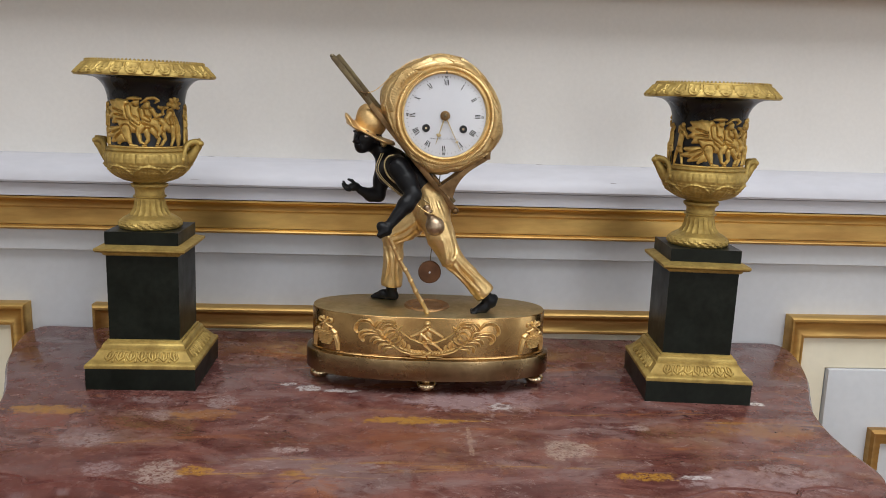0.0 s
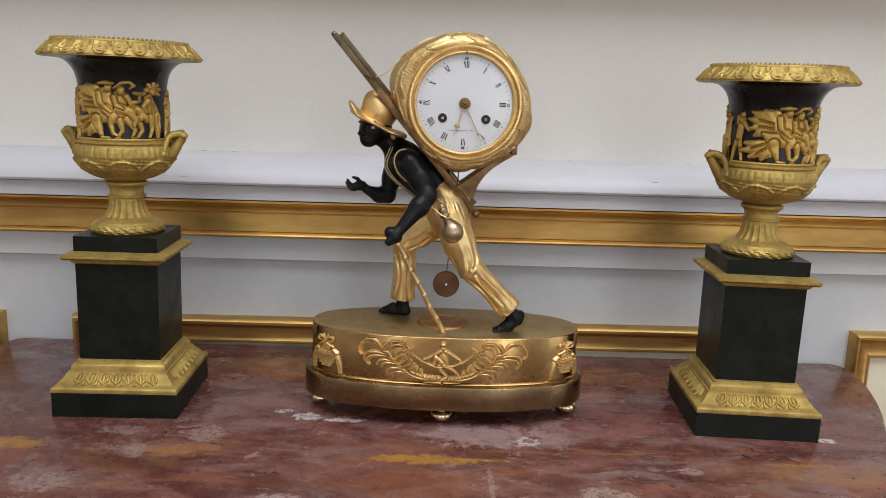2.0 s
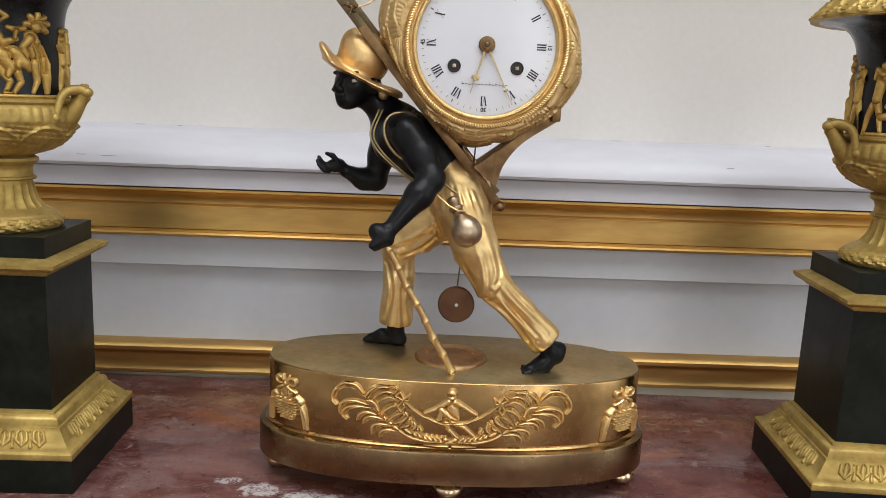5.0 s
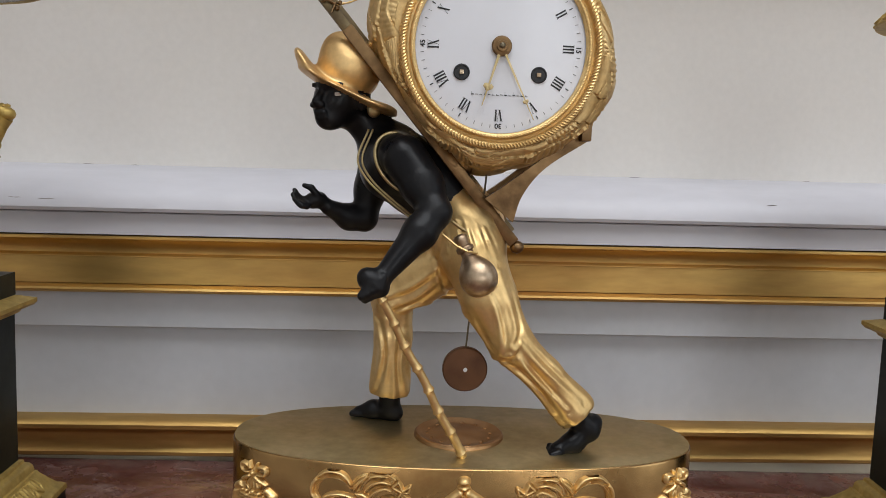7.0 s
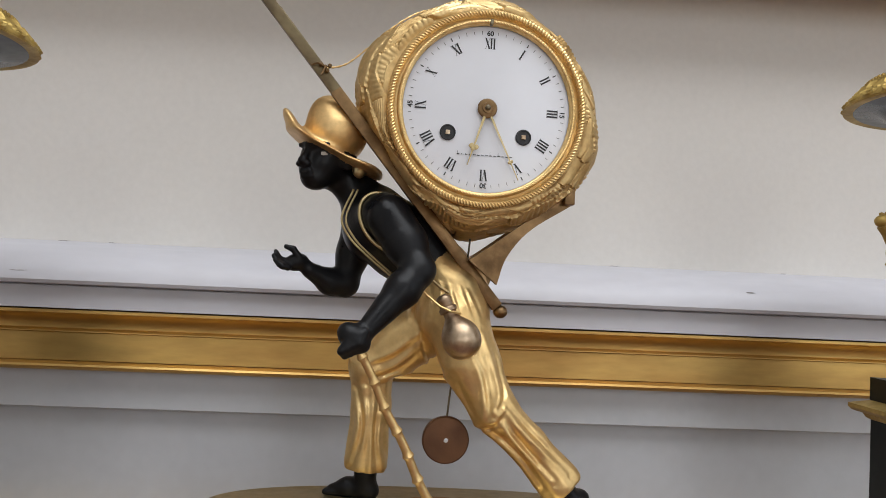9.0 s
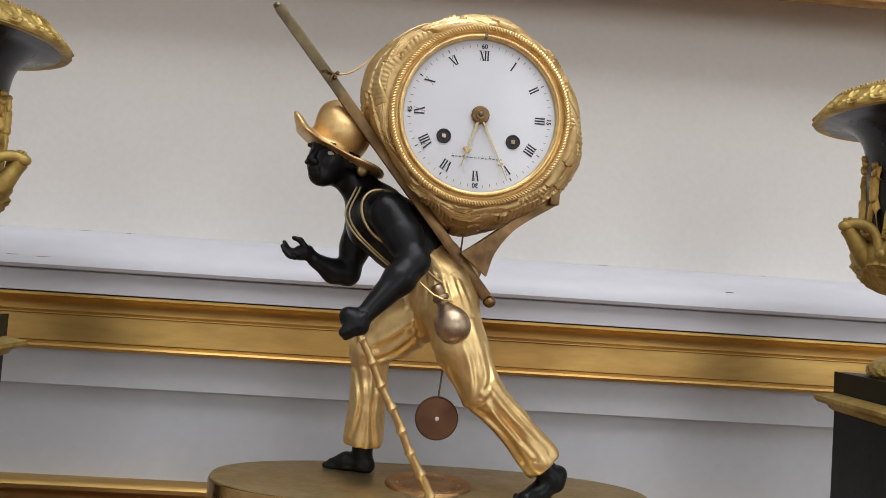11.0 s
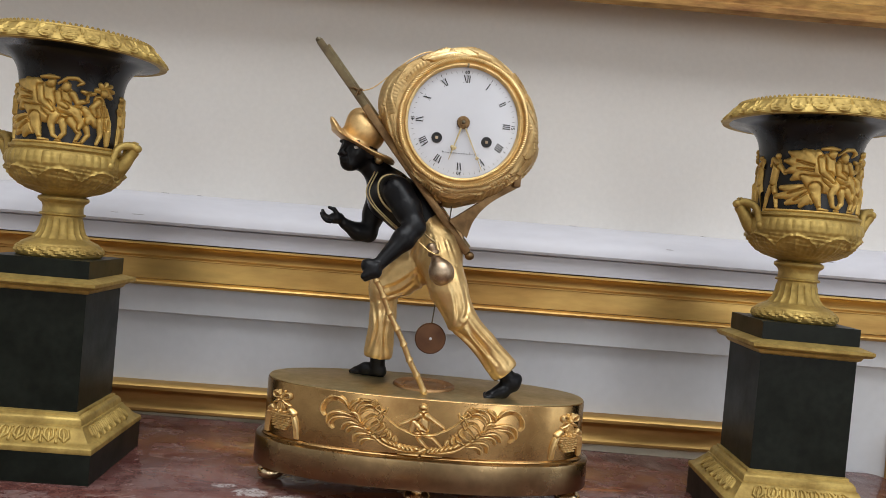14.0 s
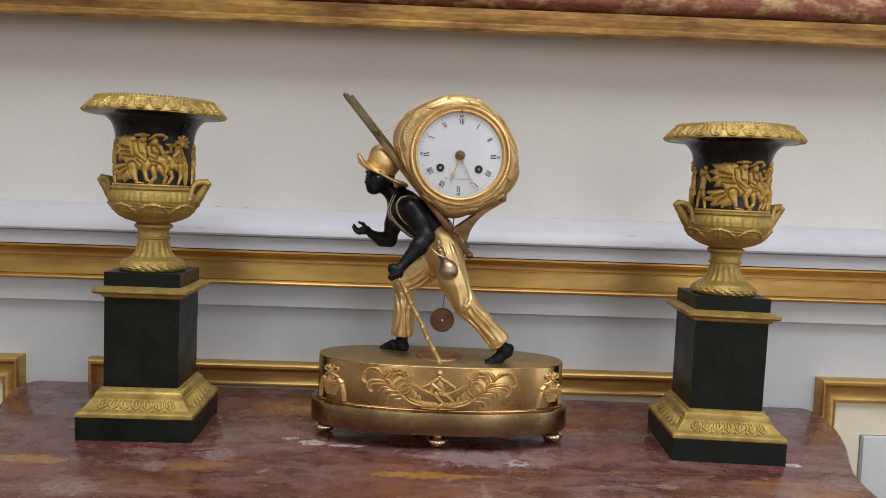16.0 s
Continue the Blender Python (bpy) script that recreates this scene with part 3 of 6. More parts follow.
# ---- commode with its marble top ----
CX, CYM, TOP = 0.07, 1.10, 0.900
half = [(0.600, 1.366), (0.636, 1.365), (0.652, 1.345), (0.653, 1.310), (0.640, 1.250), (0.617, 1.180), (0.588, 1.115), (0.556, 1.040), (0.541, 0.970), (0.538, 0.905), (0.541, 0.858), (0.533, 0.823), (0.506, 0.789), (0.455, 0.772), (0.410, 0.772), (0.370, 0.782), (0.340, 0.778), (0.280, 0.752), (0.180, 0.728), (0.0, 0.716)]


def commode_outline(inset=0.0):
    h = spline(half, 6)
    right = [(x, y) for x, y in h]
    pts = right + [(-1.03 * x, y) for x, y in right[-2::-1]]
    out = []
    n = len(pts)
    for i, (x, y) in enumerate(pts):
        a, b = Vector(pts[i - 1]), Vector(pts[(i + 1) % n])
        d = (b - a).normalized()
        nx, ny = -d.y, d.x
        if (nx * (0 - x) + ny * (CYM - y)) < 0:
            nx, ny = -nx, -ny
        yy = y + ny * inset
        out.append((x + nx * inset, min(yy, 1.366) - CYM))
    return out


commode = thing("commode", (CX, CYM, 0.0), "serpentine veneered commode with gilt mounts against the wall", "commode", "", -2.3)
slab_profile = [(0.030, TOP - 0.036), (0.020, TOP - 0.035), (0.010, TOP - 0.030), (0.003, TOP - 0.024), (0.0, TOP - 0.016), (0.001, TOP - 0.008), (0.0045, TOP - 0.002), (0.010, TOP)]
P = [[(x, y, z) for x, y in commode_outline(i)] for i, z in slab_profile]
bm = grid_mesh(P, close_v=True)
bm.verts.ensure_lookup_table()
n = len(P[0])
bm.faces.new([bm.verts[(len(P) - 1) * n + j] for j in range(n)]), bm.faces.new([bm.verts[j] for j in range(n)])
slab = thing("marble_top", (CX, CYM, 0.0), "polished red breccia marble top with moulded edge on the commode", "marble top", "", -2.3)
part("slab", bm, M_MARBLE, slab)
# incised line along the front of the top
line = spline([(0.478, 0.792), (0.452, 0.799), (0.419, 0.791), (0.406, 0.777), (0.387, 0.784), (0.343, 0.792), (0.311, 0.785), (0.271, 0.768), (0.18, 0.745), (0.0, 0.735)], 8)
for sgn in (1, -1):
    part("incised_line", sweep([(sgn * x * (1.0 if sgn > 0 else 1.03), y + 0.010 - CYM, TOP - 0.0014) for x, y in line], 0.0032, 8), M_GROOVE, slab, "dark red incised line")
part("body", prism(commode_outline(0.045), 0.16, TOP - 0.037), M_VENEER, commode)
for z0, z1 in ((0.20, 0.50), (0.52, 0.84)):
    dr = part("drawer", prism([(x, y) for x, y in commode_outline(0.036) if y < -0.25 and abs(x) < 0.40] + [(-0.38, -0.22), (0.38, -0.22)], z0, z1), M_VENEER, commode)
    for sx in (-0.22, 0.22):
        part("handle", sweep([(sx - 0.06, -0.325, (z0 + z1) / 2 + 0.02), (sx - 0.05, -0.365, (z0 + z1) / 2), (sx, -0.375, (z0 + z1) / 2 - 0.02), (sx + 0.05, -0.365, (z0 + z1) / 2), (sx + 0.06, -0.325, (z0 + z1) / 2 + 0.02)], 0.006, 8), M_GILT, dr, "gilt bronze drop handle")
for sx in (-1, 1):
    part("leg", sweep([(sx * 0.44, -0.28, 0.20), (sx * 0.45, -0.29, 0.10), (sx * 0.46, -0.30, 0.0)], [0.04, 0.03, 0.02], 12), M_VENEER, commode)
    part("leg", sweep([(sx * 0.56, 0.26, 0.20), (sx * 0.56, 0.265, 0.10), (sx * 0.56, 0.27, 0.0)], [0.04, 0.03, 0.022], 12), M_VENEER, commode)
    part("corner_mount", sweep([(sx * 0.452, -0.300, 0.86), (sx * 0.462, -0.310, 0.80), (sx * 0.452, -0.302, 0.66), (sx * 0.445, -0.295, 0.50)], [0.018, 0.030, 0.020, 0.006], 12), M_GILT, commode, "gilt bronze corner mount")

# ---- pedestals ----
def square_stack(rows):
    """Square rings from (half side, height) pairs, closed below and above."""
    P = [[(-h, -h, z), (h, -h, z), (h, h, z), (-h, h, z)] for h, z in rows]
    bm = grid_mesh(P, close_v=True)
    bm.verts.ensure_lookup_table()
    k = 4 * (len(rows) - 1)
    bm.faces.new([bm.verts[j] for j in range(4)]), bm.faces.new([bm.verts[k + j] for j in range(4)])
    return bm


def soft(bm, off):
    bmesh.ops.bevel(bm, geom=[e for e in bm.edges if len(e.link_faces) == 2 and e.calc_face_angle(0) > 0.5], offset=off, segments=2, affect="EDGES")
    return bm


PED_LABEL = "square dark green marble pedestal with gilt bronze mouldings"
pedestal = thing("pedestal", (-0.323, 1.152, TOP), PED_LABEL, "pedestal", "pair of pedestals", -0.7)
part("base_block", soft(square_stack([(0.0745, 0.0), (0.0745, 0.0305)]), 0.0008), M_GREEN, pedestal)
base = part("base_moulding", square_stack([(0.0750, 0.0305), (0.0755, 0.0325), (0.0750, 0.0355), (0.0725, 0.0375), (0.0715, 0.0380), (0.0700, 0.0385), (0.0660, 0.0432), (0.0610, 0.0492), (0.0592, 0.0518), (0.0590, 0.0532), (0.0572, 0.0538), (0.0570, 0.0552), (0.0563, 0.0585), (0.0545, 0.0612), (0.0518, 0.0625), (0.0515, 0.0648), (0.0485, 0.0655)]), M_URN, pedestal,
            "gilt bronze moulding with leaf tips")
leaf = []
for k in range(7):
    u = -0.0516 + 0.0172 * k
    leaf += [([(u, 0.003), (u - 0.0052, 0.008), (u - 0.0050, 0.015), (u - 0.0020, 0.0175)], [0.0016, 0.0020, 0.0019, 0.0010]),
             ([(u, 0.003), (u + 0.0052, 0.008), (u + 0.0050, 0.015), (u + 0.0020, 0.0175)], [0.0016, 0.0020, 0.0019, 0.0010]),
             ([(u, 0.003), (u, 0.010), (u, 0.017)], [0.0010, 0.0026, 0.0008])]
    if k < 6:
        leaf += [([(u + 0.0086, 0.002), (u + 0.0086, 0.009)], [0.0022, 0.0008]), ell(u + 0.0086, 0.0165, 0.0013, 0.0013)]


def on_slope(side):
    def place(u, v, h):
        f = np.clip(v / 0.0185, 0, 1)
        x = u * (0.90 - 0.10 * f)
        y = -(0.0700 - 0.0106 * f) - h * 0.8
        z = 0.0385 + 0.0130 * f + h * 0.6
        c, s_ = round(math.cos(side * math.pi / 2)), round(math.sin(side * math.pi / 2))
        return np.stack([c * x - s_ * y, s_ * x + c * y, z], 1)
    return place


for side in range(4):
    part("leaf_ornament", relief(leaf, -0.062, 0.062, 0.0, 0.0185, 0.0006, 0.0019, 0.0020, on_slope(side)), M_URN, base)
part("shaft", soft(square_stack([(0.0485, 0.0655), (0.0487, 0.1880)]), 0.0007), M_GREEN, pedestal)
part("ledge", square_stack([(0.0490, 0.1850), (0.0515, 0.1865), (0.0530, 0.1895), (0.0590, 0.1910), (0.0610, 0.1935), (0.0610, 0.1965), (0.0550, 0.1985), (0.0480, 0.2008)]), M_URN, pedestal, "thin gilt bronze ledge")
part("top_plinth", soft(square_stack([(0.0495, 0.2005), (0.0495, 0.2185)]), 0.0007), M_GREEN, pedestal)

# ---- urns ----
URN_Z = TOP + 0.2185
urn = thing("urn", (-0.324, 1.152, URN_Z), "black and gilt bronze campana urn with figure frieze on a pedestal", "urn", "pair of urns", -2.0)


def foot_swell(i, r, h, th):
    if h < 0.0117:
        return 0.0007 * np.sin(24 * th + (h * 900)) * np.sin(h / 0.0125 * math.pi) + 0.0008 * np.sin(61 * th - h * 1500) * np.sin(40 * th + h * 1100)
    if 0.015 < h < 0.041:
        return -0.0022 * (r / 0.03) * (np.abs(np.sin(10 * th)) ** 0.6 - 0.6) * min(1, (h - 0.015) / 0.006, (0.041 - h) / 0.004)
    return np.zeros_like(th)


foot_profile = [(0.042, 0.0000), (0.0445, 0.0019), (0.0457, 0.0047), (0.0450, 0.0084), (0.0425, 0.0112), (0.0410, 0.0121), (0.0400, 0.0135), (0.0370, 0.0152), (0.0290, 0.0190), (0.0245, 0.0245), (0.0220, 0.0315), (0.0208, 0.0391), (0.0205, 0.0424),
                (0.0228, 0.0429), (0.0240, 0.0440), (0.0232, 0.0455), (0.0212, 0.0461), (0.0208, 0.0522), (0.0222, 0.0559), (0.0250, 0.0578), (0.0265, 0.0596), (0.0262, 0.0620), (0.0235, 0.0634), (0.0200, 0.0643)]
part("foot", lathe(dense(foot_profile, 0.0016), 180, foot_swell), M_URN, urn, "fluted gilt bronze foot with a wreath")


def bowl_swell(i, r, h, th):
    out = np.zeros_like(th)
    if 0.093 < h < 0.1085:
        out += 0.0016 * (np.abs(np.sin(22 * th)) ** 0.5 - 0.5) * min(1, (h - 0.093) / 0.003, (0.1085 - h) / 0.003)
    if 0.066 < h < 0.094:
        w = min(1, (h - 0.066) / 0.005, (0.094 - h) / 0.003)
        lobes = np.abs(np.sin(4 * th + 0.4))
        rim = np.exp(-((h - 0.077 - 0.013 * lobes ** 0.7) / 0.0016) ** 2)
        out += 1.5 * w * (0.0016 * rim + 0.0009 * np.exp(-(np.sin(4 * th + 1.97) / 0.10) ** 2) + 0.0006 * np.sin(31 * th + 700 * h) * np.sin(23 * th - 900 * h))
    return out


bowl_profile = [(0.0215, 0.0638), (0.0260, 0.0652), (0.0370, 0.0685), (0.0470, 0.0736), (0.0545, 0.0802), (0.0588, 0.0876), (0.0612, 0.0951), (0.0610, 0.1011), (0.0594, 0.1062), (0.0572, 0.1086), (0.0566, 0.1100)]
part("bowl", lathe(dense(bowl_profile, 0.0013), 240, bowl_swell), M_URN, urn, "gilt bronze bowl with lobes and leaves")
body_profile = [(0.0555, 0.1085), (0.0540, 0.1105), (0.0530, 0.1250), (0.0524, 0.1500), (0.0527, 0.1700), (0.0540, 0.1830), (0.0568, 0.1930), (0.0620, 0.2010), (0.0700, 0.2070), (0.0800, 0.2088), (0.0900, 0.2100)]
part("body", lathe([tuple(p) for p in spline(body_profile, 4)], 96), M_URNB, urn, "glossy black bronze body")
part("band", lathe([(0.054, 0.1089), (0.0575, 0.1092), (0.0590, 0.1109), (0.0588, 0.1130), (0.0565, 0.1142), (0.0540, 0.1144)], 96), M_URN, urn)


def rim_swell(i, r, h, th):
    if r > 0.080 and 0.2105 < h < 0.2265:
        f = (0.2265 - h) / 0.016
        a = np.abs(((th * 28 / (2 * math.pi)) % 1) - 0.5) * 2
        edge = np.exp(-((np.hypot(a, (f - 0.05) * 1.05) - 0.86) / 0.065) ** 2) + 0.7 * np.exp(-((np.hypot(a, (f - 0.05) * 1.05) - 0.66) / 0.05) ** 2)
        rose = np.exp(-(np.hypot(a, (f - 0.42) * 1.1) / 0.22) ** 2) * (0.7 + 0.3 * np.cos(5 * np.arctan2(f - 0.42, a)))
        return 0.0023 * edge + 0.0020 * rose - 0.0006
    return np.zeros_like(th)


rim_profile = [(0.0879, 0.2100), (0.0943, 0.2095), (0.0969, 0.2101), (0.0977, 0.2115), (0.0969, 0.2132), (0.0943, 0.2164), (0.0904, 0.2203), (0.0865, 0.2242), (0.0848, 0.2263), (0.0840, 0.2269), (0.0830, 0.2270), (0.0826, 0.2282), (0.0817, 0.2290), (0.0796, 0.2293), (0.0772, 0.2288), (0.0752, 0.2265), (0.0684, 0.2164), (0.0600, 0.2050), (0.0500, 0.1800), (0.0480, 0.1300), (0.0000, 0.1280)]
rim = part("rim", lathe(dense(rim_profile[:15], 0.0009) + rim_profile[15:], 360, rim_swell), M_URN, urn, "overhanging gilt bronze rim with scale ornament")
bm = bmesh.new()
for k in range(96):
    a = 2 * math.pi * k / 96
    ball((0.0806 * math.cos(a), 0.0806 * math.sin(a), 0.2298), 0.0018, bm, 1)
part("beading", bm, M_URN, rim)

# frieze: figures, a winged car and beasts as plain low relief, once in front and once behind
R = 0.0527
fz = []


def man(u, v, s_=1.0, lean=0.0, arm=(0.010, 0.004), arm2=(-0.008, -0.004)):
    """A plain standing figure, its feet at (u, v)."""
    k = 0.048 * s_
    hip, neck = (u + lean * 0.4 * k, v + 0.50 * k), (u + lean * k, v + 0.84 * k)
    return [([(u - 0.12 * k, v), (u - 0.07 * k, v + 0.25 * k), hip], [0.0017, 0.0026, 0.0036]), ([(u + 0.16 * k, v), (u + 0.11 * k, v + 0.27 * k), hip], [0.0017, 0.0026, 0.0036]),
            ([hip, ((hip[0] + neck[0]) / 2, (hip[1] + neck[1]) / 2), neck], [0.0040, 0.0044, 0.0046]), ell(neck[0] + lean * 0.002, neck[1] + 0.0066, 0.0032, 0.0038),
            ([neck, (neck[0] + arm[0] * 0.6, neck[1] + arm[1] - 0.003), (neck[0] + arm[0], neck[1] + arm[1])], [0.0028, 0.0022, 0.0016]),
            ([neck, (neck[0] + arm2[0], neck[1] + arm2[1]), (neck[0] + arm2[0] * 1.3, neck[1] + arm2[1] - 0.008)], [0.0028, 0.0022, 0.0014])]


V0 = 0.1152


def mm(points, radii):
    """A stroke in millimetres from the frieze's foot line."""
    return [([(u / 1000, V0 + v / 1000) for u, v in points], [r / 1000 for r in radii])]


def wide(points, radii):
    """A stroke from chords across the urn and heights over the foot line, in millimetres."""
    return [([(R * math.asin(max(-1.0, min(1.0, u / 56.0))), V0 + v / 1000) for u, v in points], [r * 1.27 / 1000 for r in radii])]


fz += man(-0.071, V0, 1.25, 0.10, (0.016, -0.008), (-0.006, 0.004)) + man(0.074, V0, 1.22, 0.0, (-0.006, -0.006), (0.005, 0.004))
# flying cloak, and the beast's haunch with its bushy tail
cloak, tail, drape = [], [], []
for tu, tv, r1 in ((-47, 61, 1.4), (-49, 52, 1.5), (-48, 41, 1.4), (-44, 33, 1.6), (-36, 62, 2.5), (-25, 60, 3.5), (-18, 38, 4.0)):
    cloak += wide([(-27, 49), ((tu - 27) / 2, (tv + 49) / 2), (tu, tv)], [10.0, 7.0, r1])
for tu, tv in ((-50, 24), (-52, 15), (-46, 8), (-36, 6), (-27, 10)):
    tail += wide([(-28, 21), ((tu - 28) / 2, (tv + 20) / 2), (tu, tv)], [5.0, 5.0, 2.0])
for tu, tv in ((24, 37), (28, 25), (35, 23), (31, 34)):
    drape += wide([(30, 31), (tu, tv)], [5.0, 2.4])
fz += [cloak, tail]
for tu, tv in ((-41, 52), (-40, 44), (-45, 18), (-41, 11)):
    fz += wide([(-28, 0.6 * tv + 16), (tu, tv)], [0.6, 0.3])
fz += wide([(-36, 35), (-27, 29), (-15, 28), (4, 28), (15, 33)], [2.2, 6.0, 6.4, 6.4, 5.6]) + wide([(-25, 24), (-21, 10), (-19, 4)], [5.2, 2.8, 1.9]) + wide([(-19, 3), (-10, 2.6)], [1.9, 1.3])
fz += wide([(4, 22), (6, 11), (-1, 3)], [3.6, 2.1, 1.6]) + wide([(12, 24), (21, 12), (17, 3)], [3.6, 2.1, 1.6]) + wide([(25, 25), (29, 12), (23, 3)], [3.4, 2.1, 1.6]) + wide([(17, 2.4), (21, 2.4)], [1.5, 1.1]) + wide([(-2, 2.4), (3, 2.4)], [1.5, 1.1])
fz += wide([(18, 36), (25, 36), (29, 33)], [4.4, 3.6, 2.0])
# rider with a broad hat
fz += wide([(-14, 53), (-12, 45), (-12, 37)], [6.4, 6.0, 5.2]) + wide([(-10, 60), (-9.5, 61.5)], [3.5, 3.3]) + wide([(-21, 65), (-12, 66), (-3, 65.5)], [1.3, 2.1, 1.2])
fz += wide([(-13, 36), (-4, 28), (-8, 19), (-5, 8), (-1, 6)], [4.6, 4.0, 2.8, 1.9, 1.2]) + wide([(-21, 54), (-19, 42), (-7, 33)], [2.9, 2.5, 1.6])
# companion with a bowl and a scarf over the head
fz += wide([(4, 51), (4.5, 45), (5, 38)], [6.2, 5.4, 5.0]) + wide([(5, 57), (5.5, 58.5)], [3.7, 3.5]) + wide([(-3, 60), (6, 66), (15, 67), (21, 63.5), (16, 60)], [1.0, 1.6, 1.7, 1.6, 0.9])
fz += wide([(3, 37), (16, 33), (22, 23), (20, 17)], [4.6, 3.8, 2.6, 1.6]) + wide([(12, 51), (17, 43), (27, 46)], [2.8, 2.4, 1.6]) + wide([(-3, 50), (-1, 41), (7, 37)], [2.6, 2.2, 1.5])
fz += wide([(21, 55), (27, 53.5), (33, 55)], [1.6, 2.2, 1.6]) + wide([(27, 52), (26, 47)], [1.3, 1.2])
# figure with a leafy wreath, its drapery
fz += [drape] + wide([(37, 48), (40, 37), (45, 27)], [4.8, 5.6, 5.2]) + wide([(45, 27), (46, 15), (46, 4)], [4.6, 3.4, 2.2]) + wide([(39, 27), (40, 13), (37, 4)], [3.2, 2.2, 1.5])
for tu, tv in ((34, 59), (37, 65), (42, 67), (46, 65), (48, 60), (47, 54)):
    fz += wide([(42, 58), (tu, tv)], [2.8, 2.0])
fz += wide([(41, 56), (40.5, 57.5)], [3.2, 3.0]) + wide([(36, 47), (31, 40), (34, 33)], [2.6, 2.2, 1.5])
for pu in (38, 41, 44):
    fz += wide([(pu, 42), (pu + 3, 30), (pu + 3, 20)], [0.5, 0.9, 0.4])
fz += mm([(-76, 0.5), (-30, 0.5), (30, 0.5), (76, 0.5)], [1.7] * 4)


def on_urn(turn):
    def place(u, v, h):
        a = u / R - math.pi / 2 + turn
        r = R + 0.0002 + np.clip(v - 0.172, 0, 1) * 0.08 + h
        return np.stack([r * np.cos(a), r * np.sin(a), v], 1)
    return place


for turn in (0.21, math.pi + 0.21):
    part("frieze", relief(fz, -0.0815, 0.0815, 0.1120, 0.184, 0.00042, 0.0044, 0.0046, on_urn(turn), 0.75), M_FRIEZE, urn, "gilt bronze relief frieze of plain figures")
for sx in (-1, 1):
    bm = bmesh.new()
    for dy in (-1, 1):
        arm = spline([(0.0540, dy * 0.0190, 0.0965), (0.0565, dy * 0.0175, 0.1065), (0.0590, dy * 0.0140, 0.1165), (0.0640, dy * 0.0085, 0.1215), (0.0710, dy * 0.0035, 0.1225), (0.0765, dy * 0.0012, 0.1200)], 5)
        sweep([(sx * x, y, z) for x, y, z in arm], list(np.interp(np.linspace(0, 1, len(arm)), [0, 0.12, 0.3, 0.7, 0.9, 1], [0.0052, 0.0040, 0.0036, 0.0044, 0.0046, 0.0030])), 10, bm)
        ball((sx * 0.0555, dy * 0.0195, 0.0985), (0.0045, 0.0060, 0.0048), bm)
        ball((sx * 0.0735, dy * 0.0040, 0.1262), (0.0026, 0.0022, 0.0018), bm, 1)
    strut = spline([(0.0490, 0, 0.0900), (0.0590, 0, 0.0990), (0.0670, 0, 0.1095), (0.0735, 0, 0.1185)], 5)
    sweep([(sx * x, y, z) for x, y, z in strut], list(np.interp(np.linspace(0, 1, len(strut)), [0, 0.35, 0.8, 1], [0.0095, 0.0085, 0.0060, 0.0062])), 12, bm)
    ball((sx * 0.0750, 0, 0.1205), (0.0062, 0.0066, 0.0050), bm)
    part("handle", bm, M_URN, urn, "gilt bronze handle with two curved arms")

for piece in urn.children_recursive:
    piece.data.transform(Matrix.Diagonal((0.952, 0.952, 1.0, 1.0)))

copy_thing(pedestal, pose(0.467, 1.115, TOP, 0, 0, -6.0))
copy_thing(urn, pose(0.467, 1.114, URN_Z, 0, 0, -5.0))

# ---- the clock ----
O = Vector((0.078, 1.130, TOP))
clock = thing("mantel_clock", tuple(O), "gilt and black bronze porter clock on the marble top", "clock")


def L3(*p):
    """World place to the clock's own."""
    return (p[0] - O.x, p[1] - O.y, p[2] - O.z)


TILT_B = radians(-2.5)


def oval(a, b, t, e=2.35):
    c, s_ = np.cos(t), np.sin(t)
    x, y = a * np.sign(c) * np.abs(c) ** (2 / e), b * np.sign(s_) * np.abs(s_) ** (2 / e)
    return np.cos(TILT_B) * x - np.sin(TILT_B) * y, np.sin(TILT_B) * x + np.cos(TILT_B) * y


def oval_stack(rows, n=160):
    t = np.linspace(0, 2 * math.pi, n, endpoint=False)
    P = np.zeros((len(rows), n, 3))
    for i, (a, b, z) in enumerate(rows):
        x, y = oval(a, b + 0.005, t)
        P[i] = np.stack([x, y + 0.005, np.full(n, z)], 1)
    bm = grid_mesh(P, close_v=True)
    bm.verts.ensure_lookup_table()
    for r in (0, len(rows) - 1):
        bm.faces.new([bm.verts[r * n + j] for j in range(n)])
    return bm


BA, BB = 0.1700, 0.0635
part("lower_band", oval_stack([(0.1755, 0.0685, 0.0224), (0.1780, 0.0707, 0.0228), (0.1786, 0.0713, 0.0240), (0.1786, 0.0713, 0.0507), (0.1781, 0.0708, 0.0522), (0.1768, 0.0697, 0.0528), (0.1700, 0.0635, 0.0538)]), M_BAND, clock, "tarnished gilt bronze band")
drum = part("base_drum", oval_stack([(0.1725, 0.0660, 0.0530), (0.1728, 0.0663, 0.0546), (0.1715, 0.0650, 0.0560), (BA, BB, 0.0566), (BA, BB, 0.1111), (0.1695, 0.0630, 0.1123), (0.1688, 0.0623, 0.1127)]), M_POL, clock, "burnished gilt bronze oval base")
part("base_top", oval_stack([(0.1690, 0.0625, 0.1123), (0.1690, 0.0625, 0.1133), (0.1680, 0.0615, 0.1136)]), M_TOP, drum, "dull gilt bronze top of the base")
